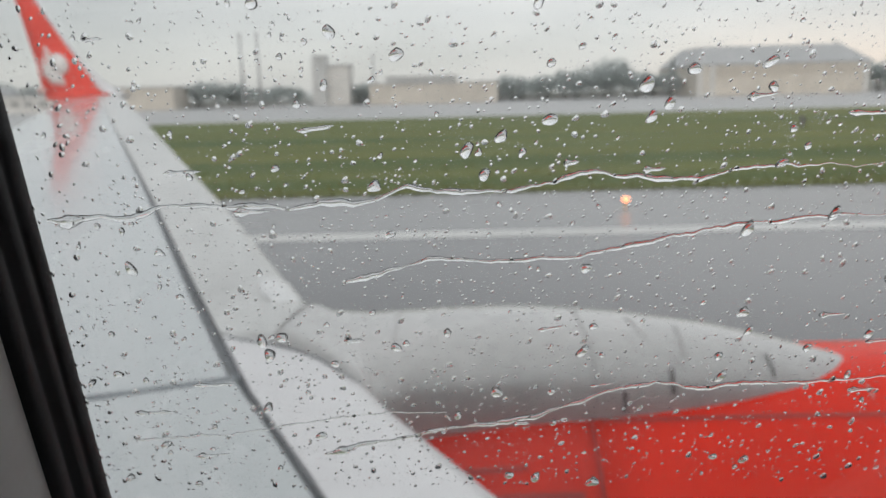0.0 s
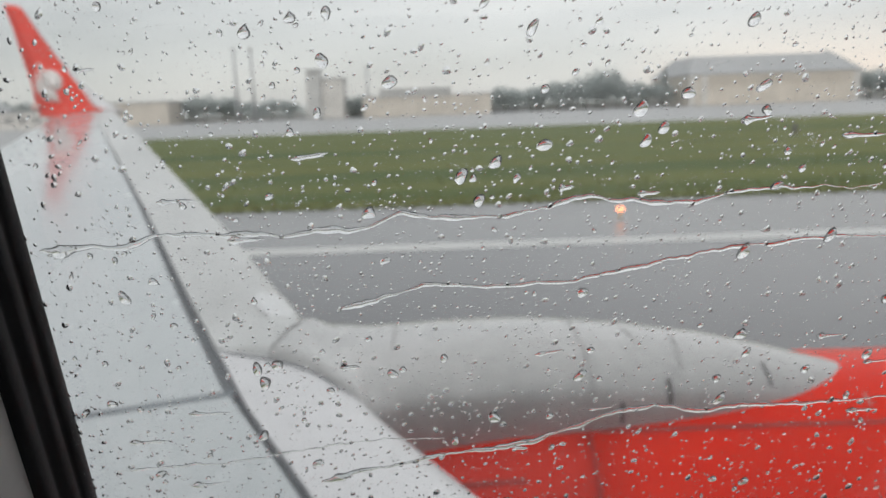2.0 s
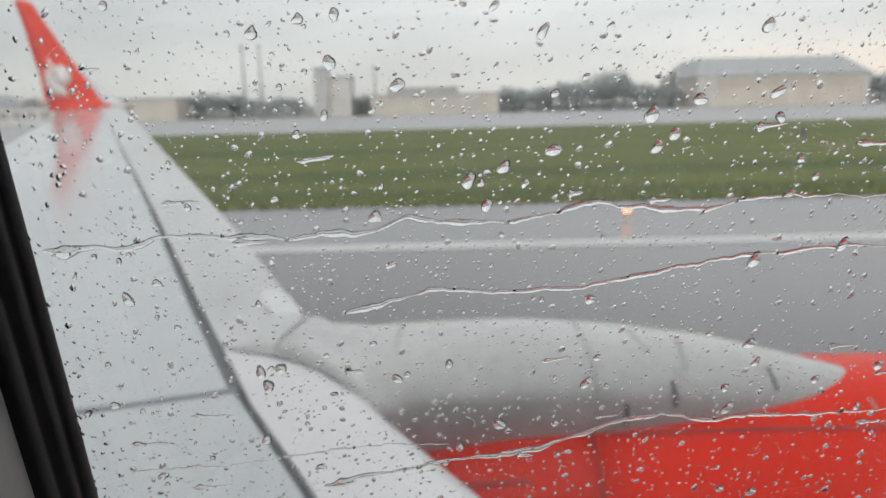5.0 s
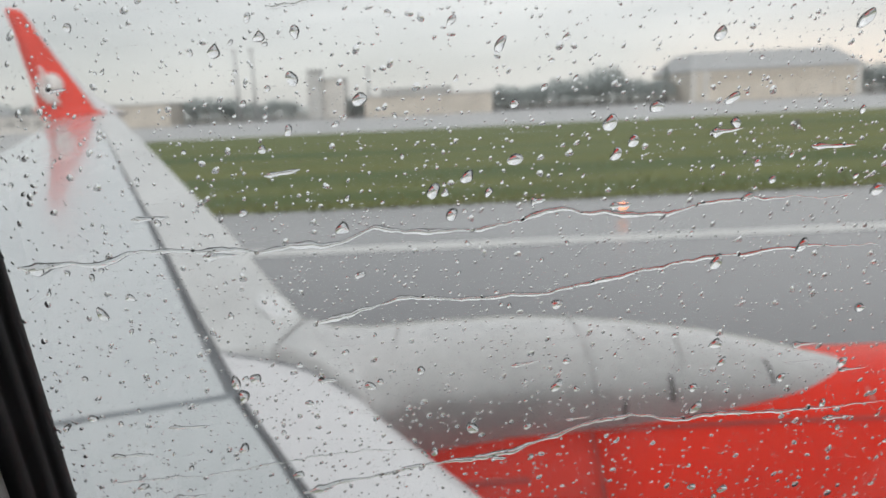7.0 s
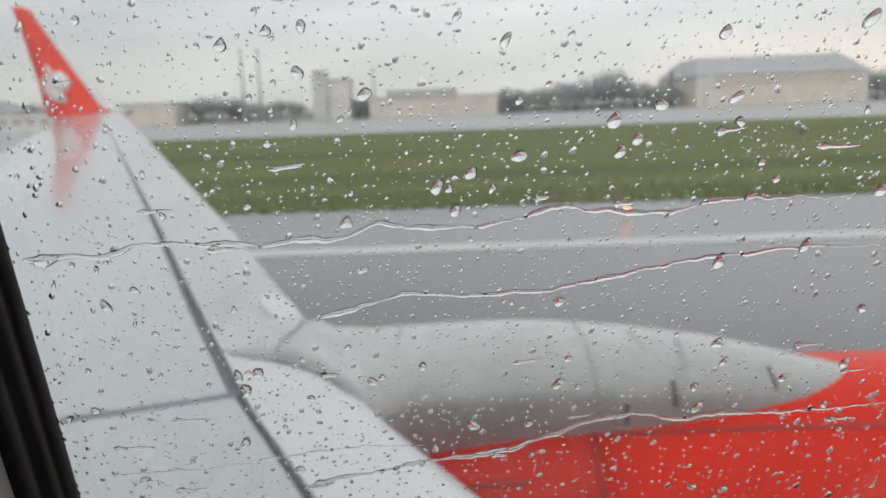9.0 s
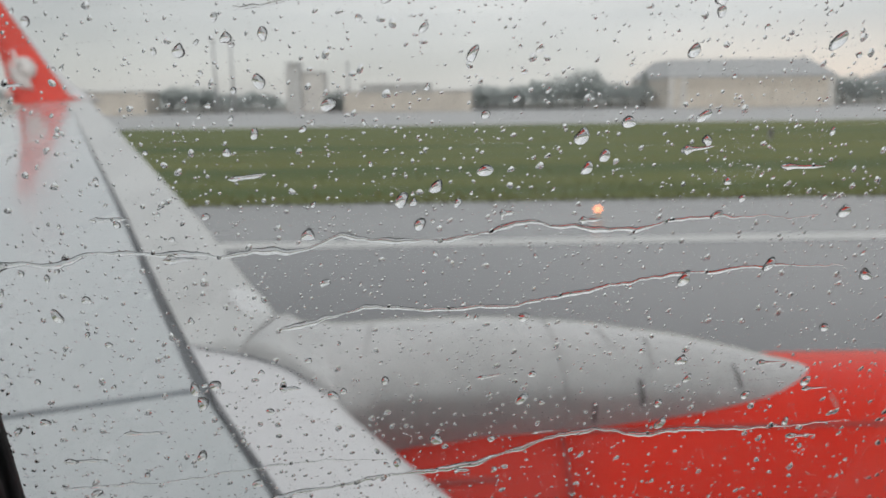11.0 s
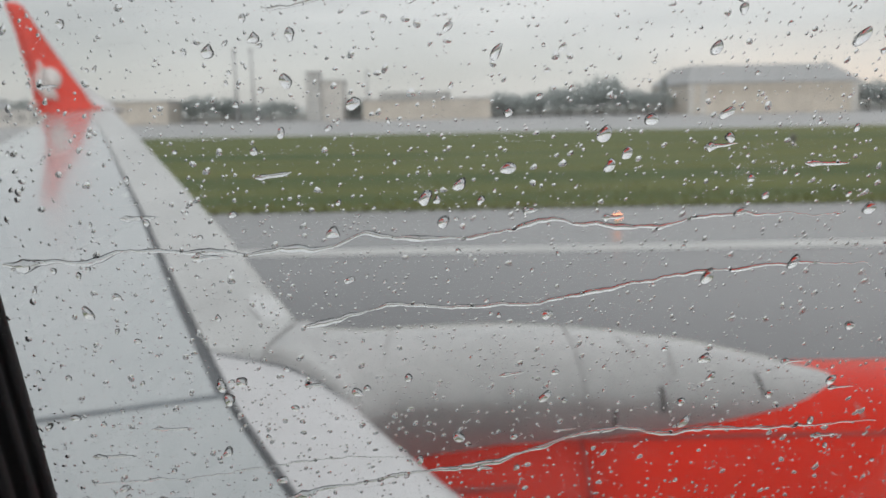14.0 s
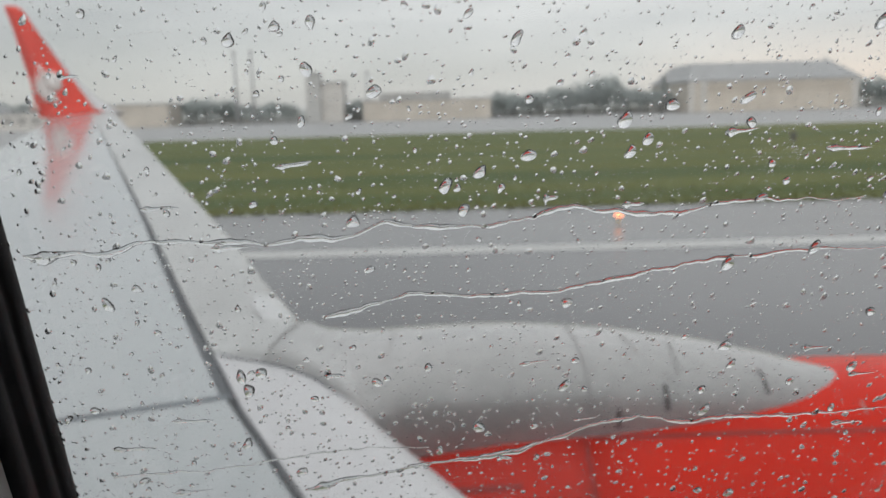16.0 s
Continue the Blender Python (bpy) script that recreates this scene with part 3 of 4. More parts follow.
def window_point(u, v, out=0.0):
    """A place by the window: u along the cabin and v up, from the eye's level point on the pane; out from the outer face."""
    return Vector((0, PANE_Y, 3.85)) + W_X * u + W_UP * v + W_OUT * out


def window_loop(outset, out):
    pts = []
    hx, hy, r = W_HALF + outset, W_TALL + outset, W_CORNER + outset
    for q, (sx, sy) in enumerate(((1, 1), (-1, 1), (-1, -1), (1, -1))):
        for i in range(13):
            a = math.pi / 2 * (q + i / 12)
            pts.append(W_MID + W_X * (sx * (hx - r) + r * math.cos(a)) + W_UP * (sy * (hy - r) + r * math.sin(a)) + W_OUT * out)
    return pts


AX_Y, AX_Z, R_OUT, R_IN = -1.66, 3.45, 1.862, 1.80
bm = bmesh.new()
rings = []
for x, r in ((-7, R_OUT), (7, R_OUT), (7, R_IN), (-7, R_IN)):
    rings.append([(x, AX_Y + r * math.cos(2 * math.pi * i / 96), AX_Z + r * math.sin(2 * math.pi * i / 96)) for i in range(96)])
grid(bm, rings + [rings[0]], closed=True)
bmesh.ops.remove_doubles(bm, verts=bm.verts, dist=1e-5)
fuselage = part("fuselage", bm, M_SKIN, aeroplane, "white painted fuselage shell")
bm = bmesh.new()
grid(bm, [window_loop(0.012, -0.3), window_loop(0.012, 0.3)], closed=True, cap=True)
# further openings, never in view, added to let light into the cabin
for side in (1, -1):
    for k in range(-11, 12):
        if side == 1 and k == 0:
            continue
        loops = []
        for out in (-0.3, 0.3):
            loops.append([Vector((p.x + 0.52 * k, p.y if side == 1 else 2 * AX_Y - p.y, p.z)) for p in window_loop(-0.01, out)])
        grid(bm, loops, closed=True, cap=True)
cutter_mesh = bpy.data.meshes.new("cutter")
bmesh.ops.recalc_face_normals(bm, faces=bm.faces)
bm.to_mesh(cutter_mesh)
bm.free()
cutter = new("cutter", cutter_mesh)
cut = fuselage.modifiers.new("cut", "BOOLEAN")
cut.object, cut.operation, cut.solver = cutter, "DIFFERENCE", "EXACT"
done = bpy.data.meshes.new_from_object(fuselage.evaluated_get(bpy.context.evaluated_depsgraph_get()))
fuselage.modifiers.clear()
fuselage.data = done
done.materials.append(M_CABIN)
for face in done.polygons:  # pale lining on the inside
    if math.hypot(face.center.y - AX_Y, face.center.z - AX_Z) < (R_IN + R_OUT) / 2:
        face.material_index = 1
bpy.data.objects.remove(cutter)
for x in (-7, 7):
    bm = bmesh.new()
    ring = [(x, AX_Y + R_OUT * math.cos(2 * math.pi * i / 48), AX_Z + R_OUT * math.sin(2 * math.pi * i / 48)) for i in range(48)]
    ring2 = [(p[0] + 0.05 * (1 if x > 0 else -1), p[1], p[2]) for p in ring]
    grid(bm, [ring, ring2], closed=True, cap=True)
    part("bulkhead", bm, M_CABIN, aeroplane)
bm = bmesh.new()
box(bm, -7, -3.2, 2.72, 7, -0.12, 2.76)
tagged(part("floor", bm, M_FLOOR, smooth=False), "grey blue cabin carpet floor", "floor", kind="structure")

# window: gasket, bezel, pane
window = tagged(empty("window_1", 0.0225, PANE_Y, 3.85), "rain-covered aircraft cabin window with black rubber seal", "window", kind="structure")


def sweep(name, profile, material, label):
    bm = bmesh.new()
    grid(bm, [window_loop(w, d) for w, d in profile], closed=True)
    ob = part(name, bm, material, label=label)
    ob.parent = window
    ob.matrix_parent_inverse = Matrix.Translation(-window.location)
    return ob


sweep("seal", [(0.012, 0.001), (0.0, 0.001), (-0.0004, 0.0), (0.0, -0.0035), (0.0012, -0.0042), (0.0014, -0.0065), (0.0004, -0.0072), (0.0006, -0.0105),
               (0.0022, -0.0115), (0.0022, -0.0135), (0.0012, -0.0142), (0.0016, -0.0185), (0.004, -0.0195), (0.012, -0.0195)],
      M_RUBBER, "ridged black rubber window seal")
sweep("bezel", [(0.0035, -0.0190), (0.0040, -0.0200), (0.0045, -0.0330), (0.0052, -0.0336), (0.0056, -0.0345), (0.007, -0.045), (0.012, -0.062), (0.024, -0.072), (0.05, -0.076)],
      M_BEZEL, "pale grey moulded window surround")
bm = bmesh.new()
grid(bm, [window_loop(0.008, -0.004), window_loop(0.008, 0.0)], closed=True, cap=True)
pane = part("pane", bm, M_PANE, label="clear scratched acrylic pane", smooth=False)
pane.parent = window
pane.matrix_parent_inverse = Matrix.Translation(-window.location)
pane.visible_shadow = False


# ---- rain on the pane ----
def drop_rings(bm, u, v, r, rng, tall=1.0, lean=0.0, seg=14, lev=6, height=0.5, rough=0.12, taper=0.0):
    """A flattened bead of water standing on the outer face."""
    ph = [rng.uniform(0, 6.28) for _ in range(3)]
    am = [rough * rng.uniform(0.3, 1), rough * 0.6 * rng.uniform(0.3, 1), rough * 0.35 * rng.uniform(0.3, 1)]
    rings = []
    for j in range(lev):
        f = math.sin(math.pi / 2 * (1 - j / lev))
        big_r = (1 + height * height) / (2 * height)
        z = r * (math.sqrt(big_r * big_r - f * f) - (big_r - height))
        ring = []
        for i in range(seg):
            a = 2 * math.pi * i / seg
            k = 1 + sum(m * math.cos((n + 2) * a + p) for n, (m, p) in enumerate(zip(am, ph)))
            du, dv = r * f * k * math.cos(a) * (1 - taper * math.sin(a)), r * f * k * tall * math.sin(a)
            ring.append(window_point(u + du + lean * dv, v + dv, z + 0.00004))
        rings.append(ring)
    vs = grid(bm, rings, closed=True)
    tip = bm.verts.new(window_point(u, v, height * r + 0.00004))
    for i in range(seg):
        bm.faces.new((vs[-1][i], vs[-1][(i + 1) % seg], tip))
    bm.faces.new(list(reversed(vs[0])))


rng = random.Random(11)
U0, U1, V0, V1 = -0.105, 0.122, -0.114, 0.046
placed = []


def free(u, v, r):
    return all((u - a) ** 2 + (v - b) ** 2 > (r + c) ** 2 * 1.2 for a, b, c in placed)


big = 0
while big < 300:
    u, v = rng.uniform(U0, U1), rng.uniform(V0, V1)
    r = 0.00042 + 0.00115 * rng.random() ** 2.2
    if not free(u, v, r):
        continue
    placed.append((u, v, r))
    bm = bmesh.new()
    drop_rings(bm, u, v, r, rng, tall=rng.uniform(0.85, 1.4), lean=rng.uniform(-0.1, 0.55), height=rng.uniform(0.33, 0.54), rough=0.16, taper=rng.uniform(-0.15, 0.5))
    ob = part("raindrop", bm, M_WATER)
    tagged(ob, "clear raindrop clinging to the outer window pane", "raindrop", "raindrops on the window pane")
    big += 1

fine = []


def bead(u, v, r, seg, lev, **more):
    bm = bmesh.new()
    drop_rings(bm, u, v, r, rng, seg=seg, lev=lev, **more)
    bm.verts.index_update()
    fine.append(([v.co.copy() for v in bm.verts], [[v.index for v in f.verts] for f in bm.faces]))
    bm.free()


n = 0
while n < 900:
    u, v = rng.uniform(U0, U1), rng.uniform(V0, V1)
    r = 0.00036 + 0.00055 * rng.random() ** 2.0
    if not free(u, v, r):
        continue
    placed.append((u, v, r))
    bead(u, v, r, 14, 6, tall=rng.uniform(0.8, 1.4), lean=rng.uniform(-0.1, 0.55), height=rng.uniform(0.33, 0.54), rough=0.16, taper=rng.uniform(-0.15, 0.5))
    n += 1
n = 0
while n < 3500:
    u, v = rng.uniform(U0, U1), rng.uniform(V0, V1)
    r = 0.00018 + 0.00026 * rng.random() ** 1.7
    if not free(u, v, r):
        continue
    placed.append((u, v, r))
    bead(u, v, r, 10, 4, tall=rng.uniform(0.7, 1.3), lean=rng.uniform(-0.1, 0.5), height=rng.uniform(0.32, 0.52))
    n += 1
for k in range(9000):
    u, v = rng.uniform(U0, U1), rng.uniform(V0, V1)
    if noise.noise(Vector((u * 45, v * 45, 2.0))) + 0.35 * rng.random() < 0.02:
        continue
    bead(u, v, 0.00007 + 0.00012 * rng.random() ** 1.5, 7, 2, tall=rng.uniform(0.6, 1.1), height=0.5)
for k in range(210):  # strings of tiny beads left behind by running drops
    u, v = rng.uniform(U0, U1), rng.uniform(V0, V1)
    step, climb = rng.uniform(0.0006, 0.0013), rng.uniform(-0.02, 0.12)
    for i in range(rng.randint(6, 22)):
        u += step * rng.uniform(0.5, 1.5)
        v += step * climb + rng.uniform(-0.0001, 0.0001)
        if u < U1:
            bead(u, v, rng.uniform(0.00006, 0.00017), 7, 2, tall=0.7, height=0.5)
for (ua, va), (ub, vb), count in (((60.9, -4.7), (66.4, -22.5), 60), ((67.2, -6.8), (71.6, -14.5), 40), ((-5.7, -60.7), (-4.2, -88.0), 34), ((-34.5, -74.6), (-12.0, -82.4), 60), ((-7.3, -15.7), (9.0, -18.2), 40)):  # smudged tracks of tiny beads
    for i in range(count):
        f = rng.random()
        bead((ua + (ub - ua) * f + rng.gauss(0, 0.8)) * 0.001, (va + (vb - va) * f + rng.gauss(0, 0.3)) * 0.001, rng.uniform(0.00006, 0.00018), 7, 2, tall=0.8, height=0.5)
for k in range(26):  # beads caught along the seal
    bead(-0.1066 + rng.uniform(0.0, 0.0012), rng.uniform(V0, 0.02), rng.uniform(0.0002, 0.0006), 12, 4, tall=1.5, height=0.6)
verts, faces = [], []
for vv, ff in fine:
    k = len(verts)
    verts += vv
    faces += [[i + k for i in f] for f in ff]
me = bpy.data.meshes.new("fine_raindrops")
me.from_pydata(verts, [], faces)
me.materials.append(M_WATER)
me.shade_smooth()
tagged(new("fine_raindrops", me), "fine clear rain beads scattered over the pane", "raindrops", kind="stuff")


def rivulet(name, pts, width, label, category="water rivulet", group="rivulets on the window pane", wander=1.0):
    """A flat winding ribbon of water, with a thick head at its first point and beads along it."""
    bm = bmesh.new()
    rings = []
    us = [p[0] for p in pts]
    vs = [p[1] for p in pts]
    m = max(40, min(300, int((us[-1] - us[0]) / 0.0006)))
    ph = rng.uniform(0, 50)
    for i in range(m):
        u = us[0] + (us[-1] - us[0]) * i / (m - 1)
        v = float(np.mean([np.interp(u + k * 0.0011, us, vs) for k in (-3, -2, -1, 0, 1, 2, 3)]))
        v += wander * (0.0010 * noise.noise(Vector((u * 130, ph, 0))) + 0.0005 * noise.noise(Vector((u * 420, ph, 5))))
        end = min(1 + 1.3 * math.exp(-((i - 6) / 6) ** 2), 0.5 + i / 4, 0.12 + (m - 1 - i) / (m * 0.25))
        bead_k = max(0.0, noise.noise(Vector((u * 75, ph, 3)))) ** 2
        w = max(width * end * (0.85 + 0.75 * noise.noise(Vector((u * 170, ph, 9))) + 1.6 * bead_k), 0.00012)
        skew = 0.35 * w * noise.noise(Vector((u * 300, ph, 14)))
        tall = 0.72 - 0.25 * min(1.0, bead_k * 4)
        arc = [math.cos(math.pi * j / 10) for j in range(11)]
        rings.append([window_point(u, v + w * c + skew * (1 - c * c), 0.00004 + w * tall * (math.sqrt(1.083 ** 2 - c * c) - 0.416)) for c in arc])
    grid(bm, rings, closed=True, cap=True)
    return tagged(part(name, bm, M_WATER), label, category, group)


def rivulet_mm(width, label, *path):
    rivulet("water_rivulet", [(a * 0.001, b * 0.001) for a, b in path], width * 0.00118, label)


rivulet_mm(0.54, "long thin wavy rivulet of rain across the pane", (-103.9, -33.6), (-90, -31.6), (-86.8, -33.5), (-77, -30.7), (-48, -31.0), (-30, -30.5), (-20.7, -26.2),
           (-9.9, -29.1), (8.9, -27.7), (21.7, -24.5), (43.6, -27.3), (58.6, -23.6), (87.9, -24.1))
rivulet_mm(0.26, "short thin rivulet of rain", (-98, -97.0), (-67.6, -94.6), (-44.4, -91.3), (-30.3, -89.1), (-12.1, -89.7))
rivulet_mm(0.5, "wavy rivulet of rain with thick beads", (-36.1, -51.4), (-14, -44.6), (-0.7, -46.3), (16.8, -45.7), (54.8, -38.2), (75.6, -36.3), (95.9, -36.3))
rivulet_mm(0.62, "broad rivulet of rain low on the pane", (-45.6, -102.6), (-9, -94), (8.8, -91.9), (24.9, -85.3), (39.2, -81.4), (51, -83.1), (106.8, -80.5))
rivulet_mm(0.35, "short rivulet of rain high on the pane", (-38.3, 22.4), (-32, 23.0), (-15.6, 25.2))

for k in range(22):  # drops drawn out sideways by the air, each with a thin tail
    u, v = rng.uniform(U0 + 0.01, U1 - 0.014), rng.uniform(V0, V1)
    far = rng.uniform(0.0035, 0.011)
    rivulet("running_raindrop", [(u, v), (u + far * 0.5, v + rng.uniform(-0.0003, 0.0006)), (u + far, v + far * rng.uniform(-0.02, 0.22))],
            rng.uniform(0.00032, 0.00058), "raindrop drawn out sideways with a thin tail", "raindrop", "running drops on the window pane", 0.35)

# ---- runway edge lamps ----


def edge_lamp(x, y):
    base = tagged(empty("runway_lamp", x, y, 0), "lit orange runway edge lamp on a short stem", "runway lamp", "runway edge lamps")
    bm = bmesh.new()
    cone(bm, 0, 0, 0, 0.03, 0.15, 0.14, 16)
    part("base_plate", bm, M_STEEL, base)
    bm = bmesh.new()
    cone(bm, 0, 0, 0.03, 0.25, 0.03, 0.03, 10)
    part("stem", bm, M_YELLOW, base, "yellow stem")
    bm = bmesh.new()
    bmesh.ops.create_uvsphere(bm, u_segments=16, v_segments=10, radius=0.13)
    for v in bm.verts:
        v.co.z = v.co.z * 0.6 + 0.33
    part("lamp_glass", bm, M_LAMP, base, "glowing warm lamp glass")
    return base


first = edge_lamp(5.7, 24.0)
for x in (-54.3, 65.7):
    copy_thing(first, pose(x, 24.0, 0))

# ---- boxes and boards standing in the grass ----
def grass_board(x, y, wide, high, material, label):
    board = tagged(empty("airfield_sign", x, y, 0), label, "airfield sign", "signs in the grass")
    for k in (-0.35, 0.35):
        bm = bmesh.new()
        cone(bm, k * wide, 0, -0.05, 0.35, 0.04, 0.04, 8)
        part("post", bm, M_STEEL, board)
    bm = bmesh.new()
    box(bm, -wide / 2, -0.12, 0.3, wide / 2, 0.12, 0.3 + high, 0.03)
    part("panel", bm, material, board, smooth=False)


grass_board(31.5, 67, 0.42, 0.85, M_SLOT, "small dark marker box standing in wet grass")
for x, y in ((-97, 62), (-40, 88), (-150, 70)):
    grass_board(x, y, 2.6, 0.9, M_WHITE_WALL, "low white blank sign board in wet grass")

# ---- distance: hangars, sheds, masts, trees ----
FAR = 345.0


def hangar(x0, x1, y, eave, ridge, depth, label, bays):
    w = x1 - x0
    h = tagged(empty("hangar", x0, y, 0), label, "hangar", "hangars behind the apron")
    bm = bmesh.new()
    box(bm, 0, 0, -0.1, w, depth, eave)
    part("wall", bm, M_BEIGE, h, "beige clad walls", smooth=False)
    bm = bmesh.new()
    s = w * 0.08
    rings = [[(-0.8, -0.8, eave), (w + 0.8, -0.8, eave), (w + 0.8, depth + 0.8, eave), (-0.8, depth + 0.8, eave)],
             [(-0.8, -0.8, eave + 0.5), (w + 0.8, -0.8, eave + 0.5), (w + 0.8, depth + 0.8, eave + 0.5), (-0.8, depth + 0.8, eave + 0.5)],
             [(s, depth * 0.25, ridge), (w - s, depth * 0.25, ridge), (w - s, depth * 0.75, ridge), (s, depth * 0.75, ridge)]]
    grid(bm, rings, closed=True, cap=True)
    part("roof", bm, M_ROOF, h, "pale grey sheet roof with sloping ends", smooth=False)
    x = w * 0.10
    step = w * 0.84 / bays
    for i in range(bays):
        bm = bmesh.new()
        box(bm, x + i * step + 0.15, -0.35 - 0.2 * (i % 2), 0, x + (i + 1) * step - 0.15, -0.02, eave * 0.62)
        door = part("door_leaf", bm, M_DOOR, h, "pale sliding door leaf", smooth=False)
    for k in (0.66, 0.80):
        bm = bmesh.new()
        box(bm, w * 0.10, -0.25, eave * k, w * 0.94, -0.02, eave * (k + 0.05))
        part("band", bm, M_BAND, h, "weathered band above the doors", smooth=False)
    for px in (0.0, w * 0.07, w * 0.96):
        bm = bmesh.new()
        box(bm, px, -0.5, 0, px + w * 0.035, -0.02, eave)
        part("pier", bm, M_WHITE_WALL, h, "pale corner pier", smooth=False)
    return h


hangar(113, 191, FAR, 13.5, 22.5, 61, "large beige hangar with pale sliding doors and grey roof", 8)
hangar(250, 322, FAR + 20, 13.5, 19.5, 60, "pale hangar with shallow grey roof, far off in rain", 6)


def block(name, x0, x1, y, depth, high, wall, label, category, rows, cols, roof=True):
    w = x1 - x0
    b = tagged(empty(name, x0, y, 0), label, category)
    bm = bmesh.new()
    box(bm, 0, 0, -0.1, w, depth, high)
    part("wall", bm, wall, b, smooth=False)
    if roof:
        bm = bmesh.new()
        box(bm, -0.5, -0.5, high, w + 0.5, depth + 0.5, high + 0.7)
        part("roof", bm, M_ROOF, b, "flat grey roof slab", smooth=False)
    for j in range(rows):
        for i in range(cols):
            bm = bmesh.new()
            cx, cz = w * (i + 0.5) / cols, high * (j + 0.55) / rows
            box(bm, cx - w / cols * 0.3, -0.12, cz - high / rows * 0.2, cx + w / cols * 0.3, 0.05, cz + high / rows * 0.2)
            part("window", bm, M_WINDOW, b, "dark window", smooth=False)
    return b


block("tower_building", -64, -47, FAR + 10, 18, 18, M_WHITE_WALL, "tall white concrete building in the rain", "building", 0, 0)
block("tower_building", -63, -57, FAR + 7, 8, 22, M_TIE, "narrow grey concrete tower beside a building", "tower", 0, 0)
block("terminal_shed", -30, 4, FAR + 18, 24, 12.0, M_TIE, "long grey flat-roofed hall behind a shed", "shed", 0, 0)
block("terminal_shed", -36, 22, FAR - 4, 18, 8.6, M_BEIGE, "long low beige shed with a pale band", "shed", 0, 0)
block("storage_shed", -156, -128, FAR + 4, 20, 10, M_BEIGE, "low beige storage shed beside the apron", "shed", 0, 0)
block("storage_shed", 330, 400, FAR, 26, 13, M_TIE, "long dark grey two-storey building", "building", 2, 12)

block("storage_shed", -204, -166, FAR - 10, 22, 7.5, M_WHITE_WALL, "long low white shed with dark openings", "shed", 1, 6)
block("storage_shed", -330, -262, FAR - 4, 24, 8.0, M_WHITE_WALL, "long low white shed with dark openings", "shed", 1, 9)
block("storage_shed", -520, -440, FAR, 24, 9.0, M_BEIGE, "long low beige hall beside the apron", "shed", 1, 8)
hangar(-244, -210, FAR - 6, 8.0, 12.5, 30, "small white hangar with a low pitched roof", 4)
bm = bmesh.new()
box(bm, -620, FAR + 30, -0.1, 470, FAR + 30.4, 2.6)
tagged(part("boundary_wall", bm, M_TIE, smooth=False), "long grey concrete boundary wall behind the sheds", "wall", kind="structure")


def mast(x, y, high):
    m = tagged(empty("floodlight_mast", x, y, 0), "slender grey steel floodlight mast", "mast", "floodlight masts")
    bm = bmesh.new()
    cone(bm, 0, 0, 0, high, 0.85, 0.6, 10)
    part("pole", bm, M_STEEL, m)
    bm = bmesh.new()
    box(bm, -0.9, -0.5, high - 1.6, 0.9, 0.5, high)
    part("lamp_head", bm, M_STEEL, m, smooth=False)
    return m


mast(-94, FAR, 33)
mast(-86.3, FAR, 33)
mast(-40, FAR + 60, 26)
mast(205, FAR + 60, 26)


def tree(x, y, high, wide, seed):
    r = random.Random(seed)
    t = tagged(empty("tree", x, y, 0), "broad dark green tree with an uneven crown", "tree", "trees behind the apron")
    bm = bmesh.new()
    cone(bm, 0, 0, -0.1, high * 0.5, 0.35, 0.18, 8)
    for i in range(4):
        a = 6.28 * i / 4 + r.random()
        p0, p1 = Vector((0, 0, high * 0.3)), Vector((math.cos(a) * wide * 0.3, math.sin(a) * wide * 0.3, high * 0.65))
        rings = []
        for k in range(2):
            c, rad = (p0, 0.16) if k == 0 else (p1, 0.07)
            rings.append([c + Vector((rad * math.cos(j), rad * math.sin(j), 0)) for j in (0, 1.57, 3.14, 4.71)])
        grid(bm, rings, closed=True)
    part("trunk", bm, M_BARK, t)
    verts, faces = [], []
    lobes = [(Vector((r.uniform(-0.5, 0.5) * wide * 0.7, r.uniform(-0.3, 0.3) * wide, high * r.uniform(0.42, 0.8))), wide * r.uniform(0.18, 0.3)) for _ in range(9)]
    for c, rad in lobes:
        for k in range(150):
            d = Vector((r.gauss(0, 1), r.gauss(0, 1), r.gauss(0, 0.8))).normalized() * rad * r.uniform(0.65, 1.05)
            p = c + d
            if p.z < high * 0.14:
                continue
            s = r.uniform(0.35, 0.8)
            a = Vector((r.gauss(0, 1), r.gauss(0, 1), r.gauss(0, 1))).normalized() * s
            b = Vector((r.gauss(0, 1), r.gauss(0, 1), r.gauss(0, 1))).normalized() * s
            i = len(verts)
            verts += [p + a, p + b, p - a, p - b]
            faces.append((i, i + 1, i + 2, i + 3))
    me = bpy.data.meshes.new("crown")
    me.from_pydata(verts, [], faces)
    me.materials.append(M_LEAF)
    crown = new("crown", me)
    crown.parent = t
    return t


def conifer(x, y, high):
    r = random.Random(31)
    t = tagged(empty("tree", x, y, 0), "tall pointed dark conifer beside a hangar", "tree", "trees behind the apron")
    bm = bmesh.new()
    cone(bm, 0, 0, -0.1, high * 0.9, 0.35, 0.06, 8)
    part("trunk", bm, M_BARK, t)
    verts, faces = [], []
    for k in range(900):
        f = r.random() ** 0.7
        out, turn = (1 - f) * high * 0.24 * r.uniform(0.5, 1.1), r.uniform(0, 6.283)
        p = Vector((math.cos(turn) * out, math.sin(turn) * out, high * (0.12 + 0.88 * f)))
        a, b = (Vector((r.gauss(0, 1), r.gauss(0, 1), r.gauss(0, 0.6))).normalized() * r.uniform(0.3, 0.65) for _ in range(2))
        i = len(verts)
        verts += [p + a, p + b, p - a, p - b]
        faces.append((i, i + 1, i + 2, i + 3))
    me = bpy.data.meshes.new("crown")
    me.from_pydata(verts, [], faces)
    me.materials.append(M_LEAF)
    new("crown", me).parent = t


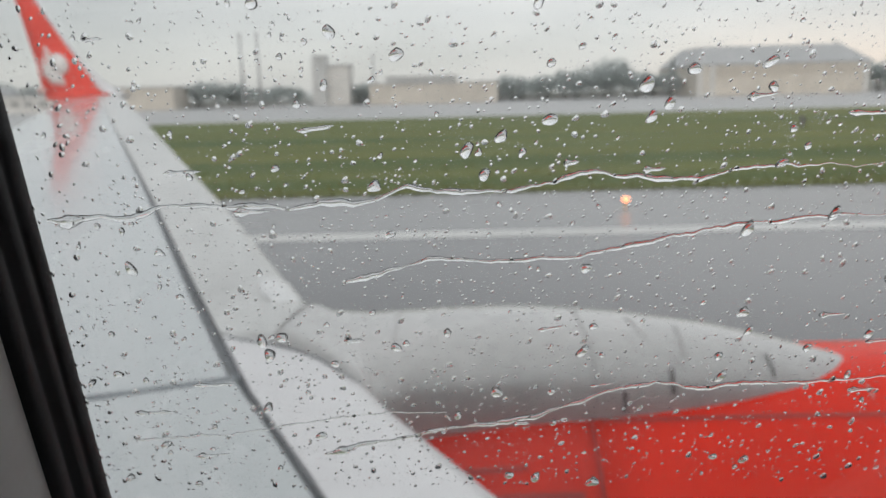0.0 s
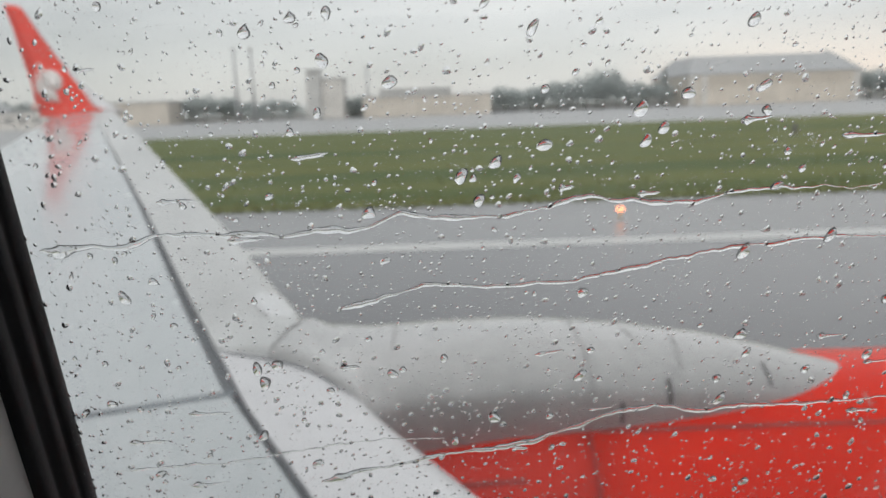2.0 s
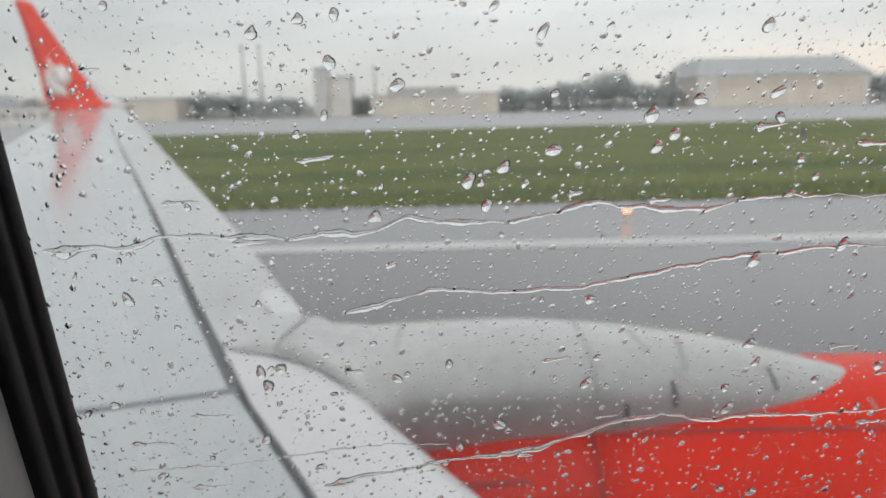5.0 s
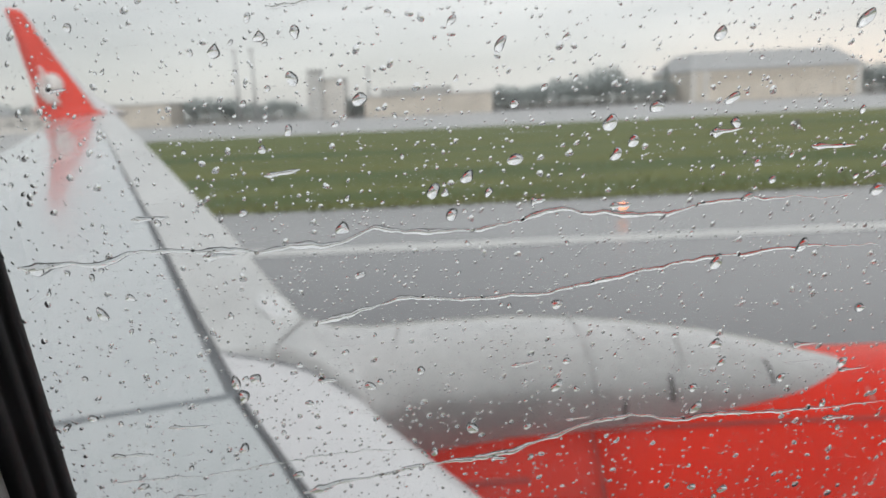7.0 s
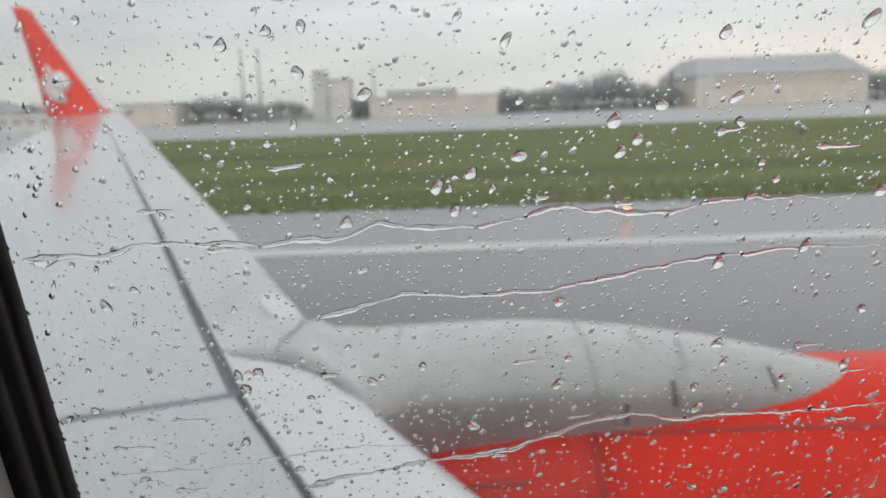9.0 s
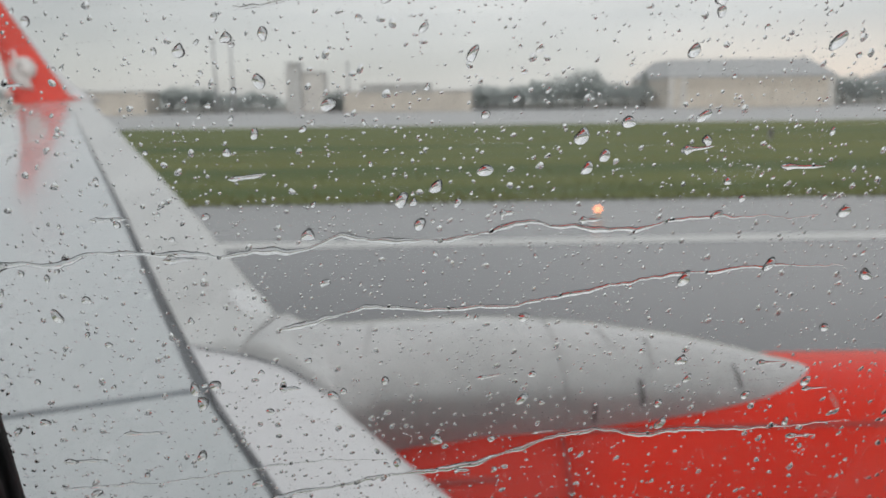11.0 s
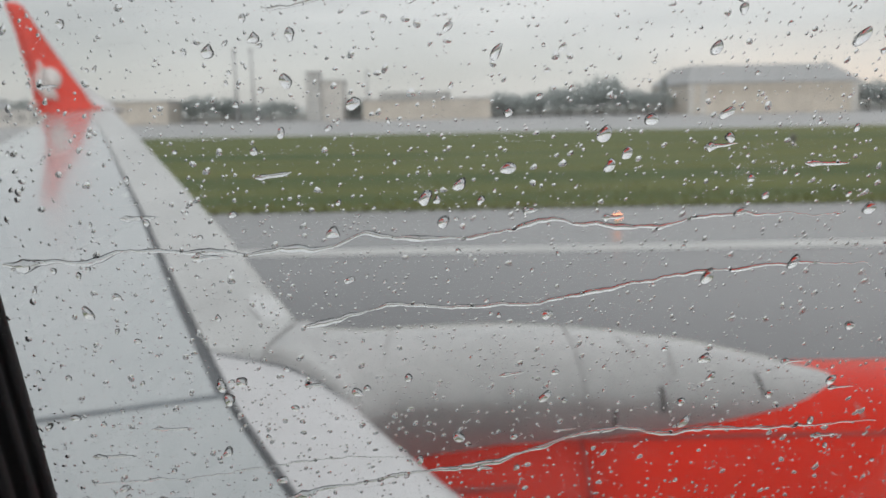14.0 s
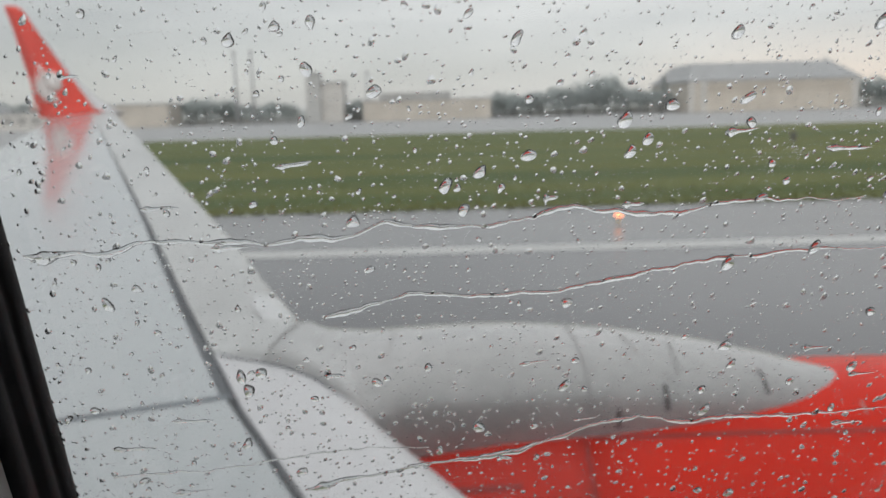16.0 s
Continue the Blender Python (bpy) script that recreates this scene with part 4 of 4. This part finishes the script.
conifer(104, FAR + 8, 17.5)
kinds = [tree(30, FAR + 12, 12.0, 13, 1), tree(42, FAR + 14, 10.5, 12, 2), tree(55, FAR + 12, 13.0, 15, 3), tree(68, FAR + 14, 15.0, 16, 4)]
trng = random.Random(5)
spots = [(24, 9), (36, 11), (49, 12), (62, 12), (75, 12), (77, 18), (84, 12), (92, 12), (99, 11), (106, 10), (196, 12), (206, 14), (216, 13), (228, 12), (240, 13),
         (-125, 12), (-116, 13), (-108, 12), (-100, 10), (-91, 9), (-82, 10), (-74, 9), (-44, 10), (-40, 8), (18, 9),
         (-165, 11), (-178, 13), (-190, 12), (-205, 13), (-220, 14), (-235, 12), (-250, 16), (-262, 15), (-275, 11), (-300, 12), (-322, 13), (-345, 12), (-368, 14), (-392, 12), (-412, 17), (-424, 16), (-440, 12), (-470, 13),
         (-500, 12), (-530, 14), (-560, 12), (412, 13), (426, 14), (440, 12)]
for x, high in spots:
    src = trng.choice(kinds)
    base_h = {0: 12.0, 1: 10.5, 2: 13.0, 3: 15.0}[kinds.index(src)]
    k = high / base_h
    t = copy_thing(src, pose(x, FAR + trng.uniform(16, 28), 0, 0, 0, trng.uniform(0, 360)))
    t.scale = (k * trng.uniform(0.95, 1.25), k, k)

# ---- continuous belt of woods behind the boundary wall ----
brng = random.Random(9)
verts, faces = [], []
for k in range(28000):
    x = brng.uniform(-600, 470)
    top = 7.0 + 3.5 * noise.noise(Vector((x * 0.045, 1.0, 0))) + 2.0 * noise.noise(Vector((x * 0.16, 4.0, 0)))
    z = top * brng.random() ** 0.6
    p = Vector((x, FAR + 38 + brng.uniform(-3, 3) + 2 * (z / top), z))
    sz = brng.uniform(0.3, 0.7)
    a = Vector((brng.gauss(0, 1), brng.gauss(0, 1), brng.gauss(0, 1))).normalized() * sz
    b = Vector((brng.gauss(0, 1), brng.gauss(0, 1), brng.gauss(0, 1))).normalized() * sz
    i = len(verts)
    verts += [p + a, p + b, p - a, p - b]
    faces.append((i, i + 1, i + 2, i + 3))
me = bpy.data.meshes.new("far_woods")
me.from_pydata(verts, [], faces)
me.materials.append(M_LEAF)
tagged(new("far_woods", me), "dull green belt of far woods in the rain", "woods", kind="stuff")

# ---- blades along the near border of the grass and over the strip ----
grng = np.random.default_rng(4)
N = 26000
gx = grng.uniform(-45, 60, N)
gy = 28.7 + 60 * grng.random(N) ** 2.2
verts, faces = [], []
for x, y in zip(gx, gy):
    h, w, a = grng.uniform(0.05, 0.16), grng.uniform(0.02, 0.05), grng.uniform(0, 6.28)
    dx, dy, lean = math.cos(a) * w, math.sin(a) * w, grng.uniform(-0.05, 0.05)
    i = len(verts)
    verts += [(x - dx, y - dy, 0.0), (x + dx, y + dy, 0.0), (x + lean, y + lean, h + 0.03)]
    faces.append((i, i + 1, i + 2))
me = bpy.data.meshes.new("grass_blades")
me.from_pydata(verts, [], faces)
me.materials.append(M_BLADE)
tagged(new("grass_blades", me), "short wet green grass blades", "grass", kind="stuff")
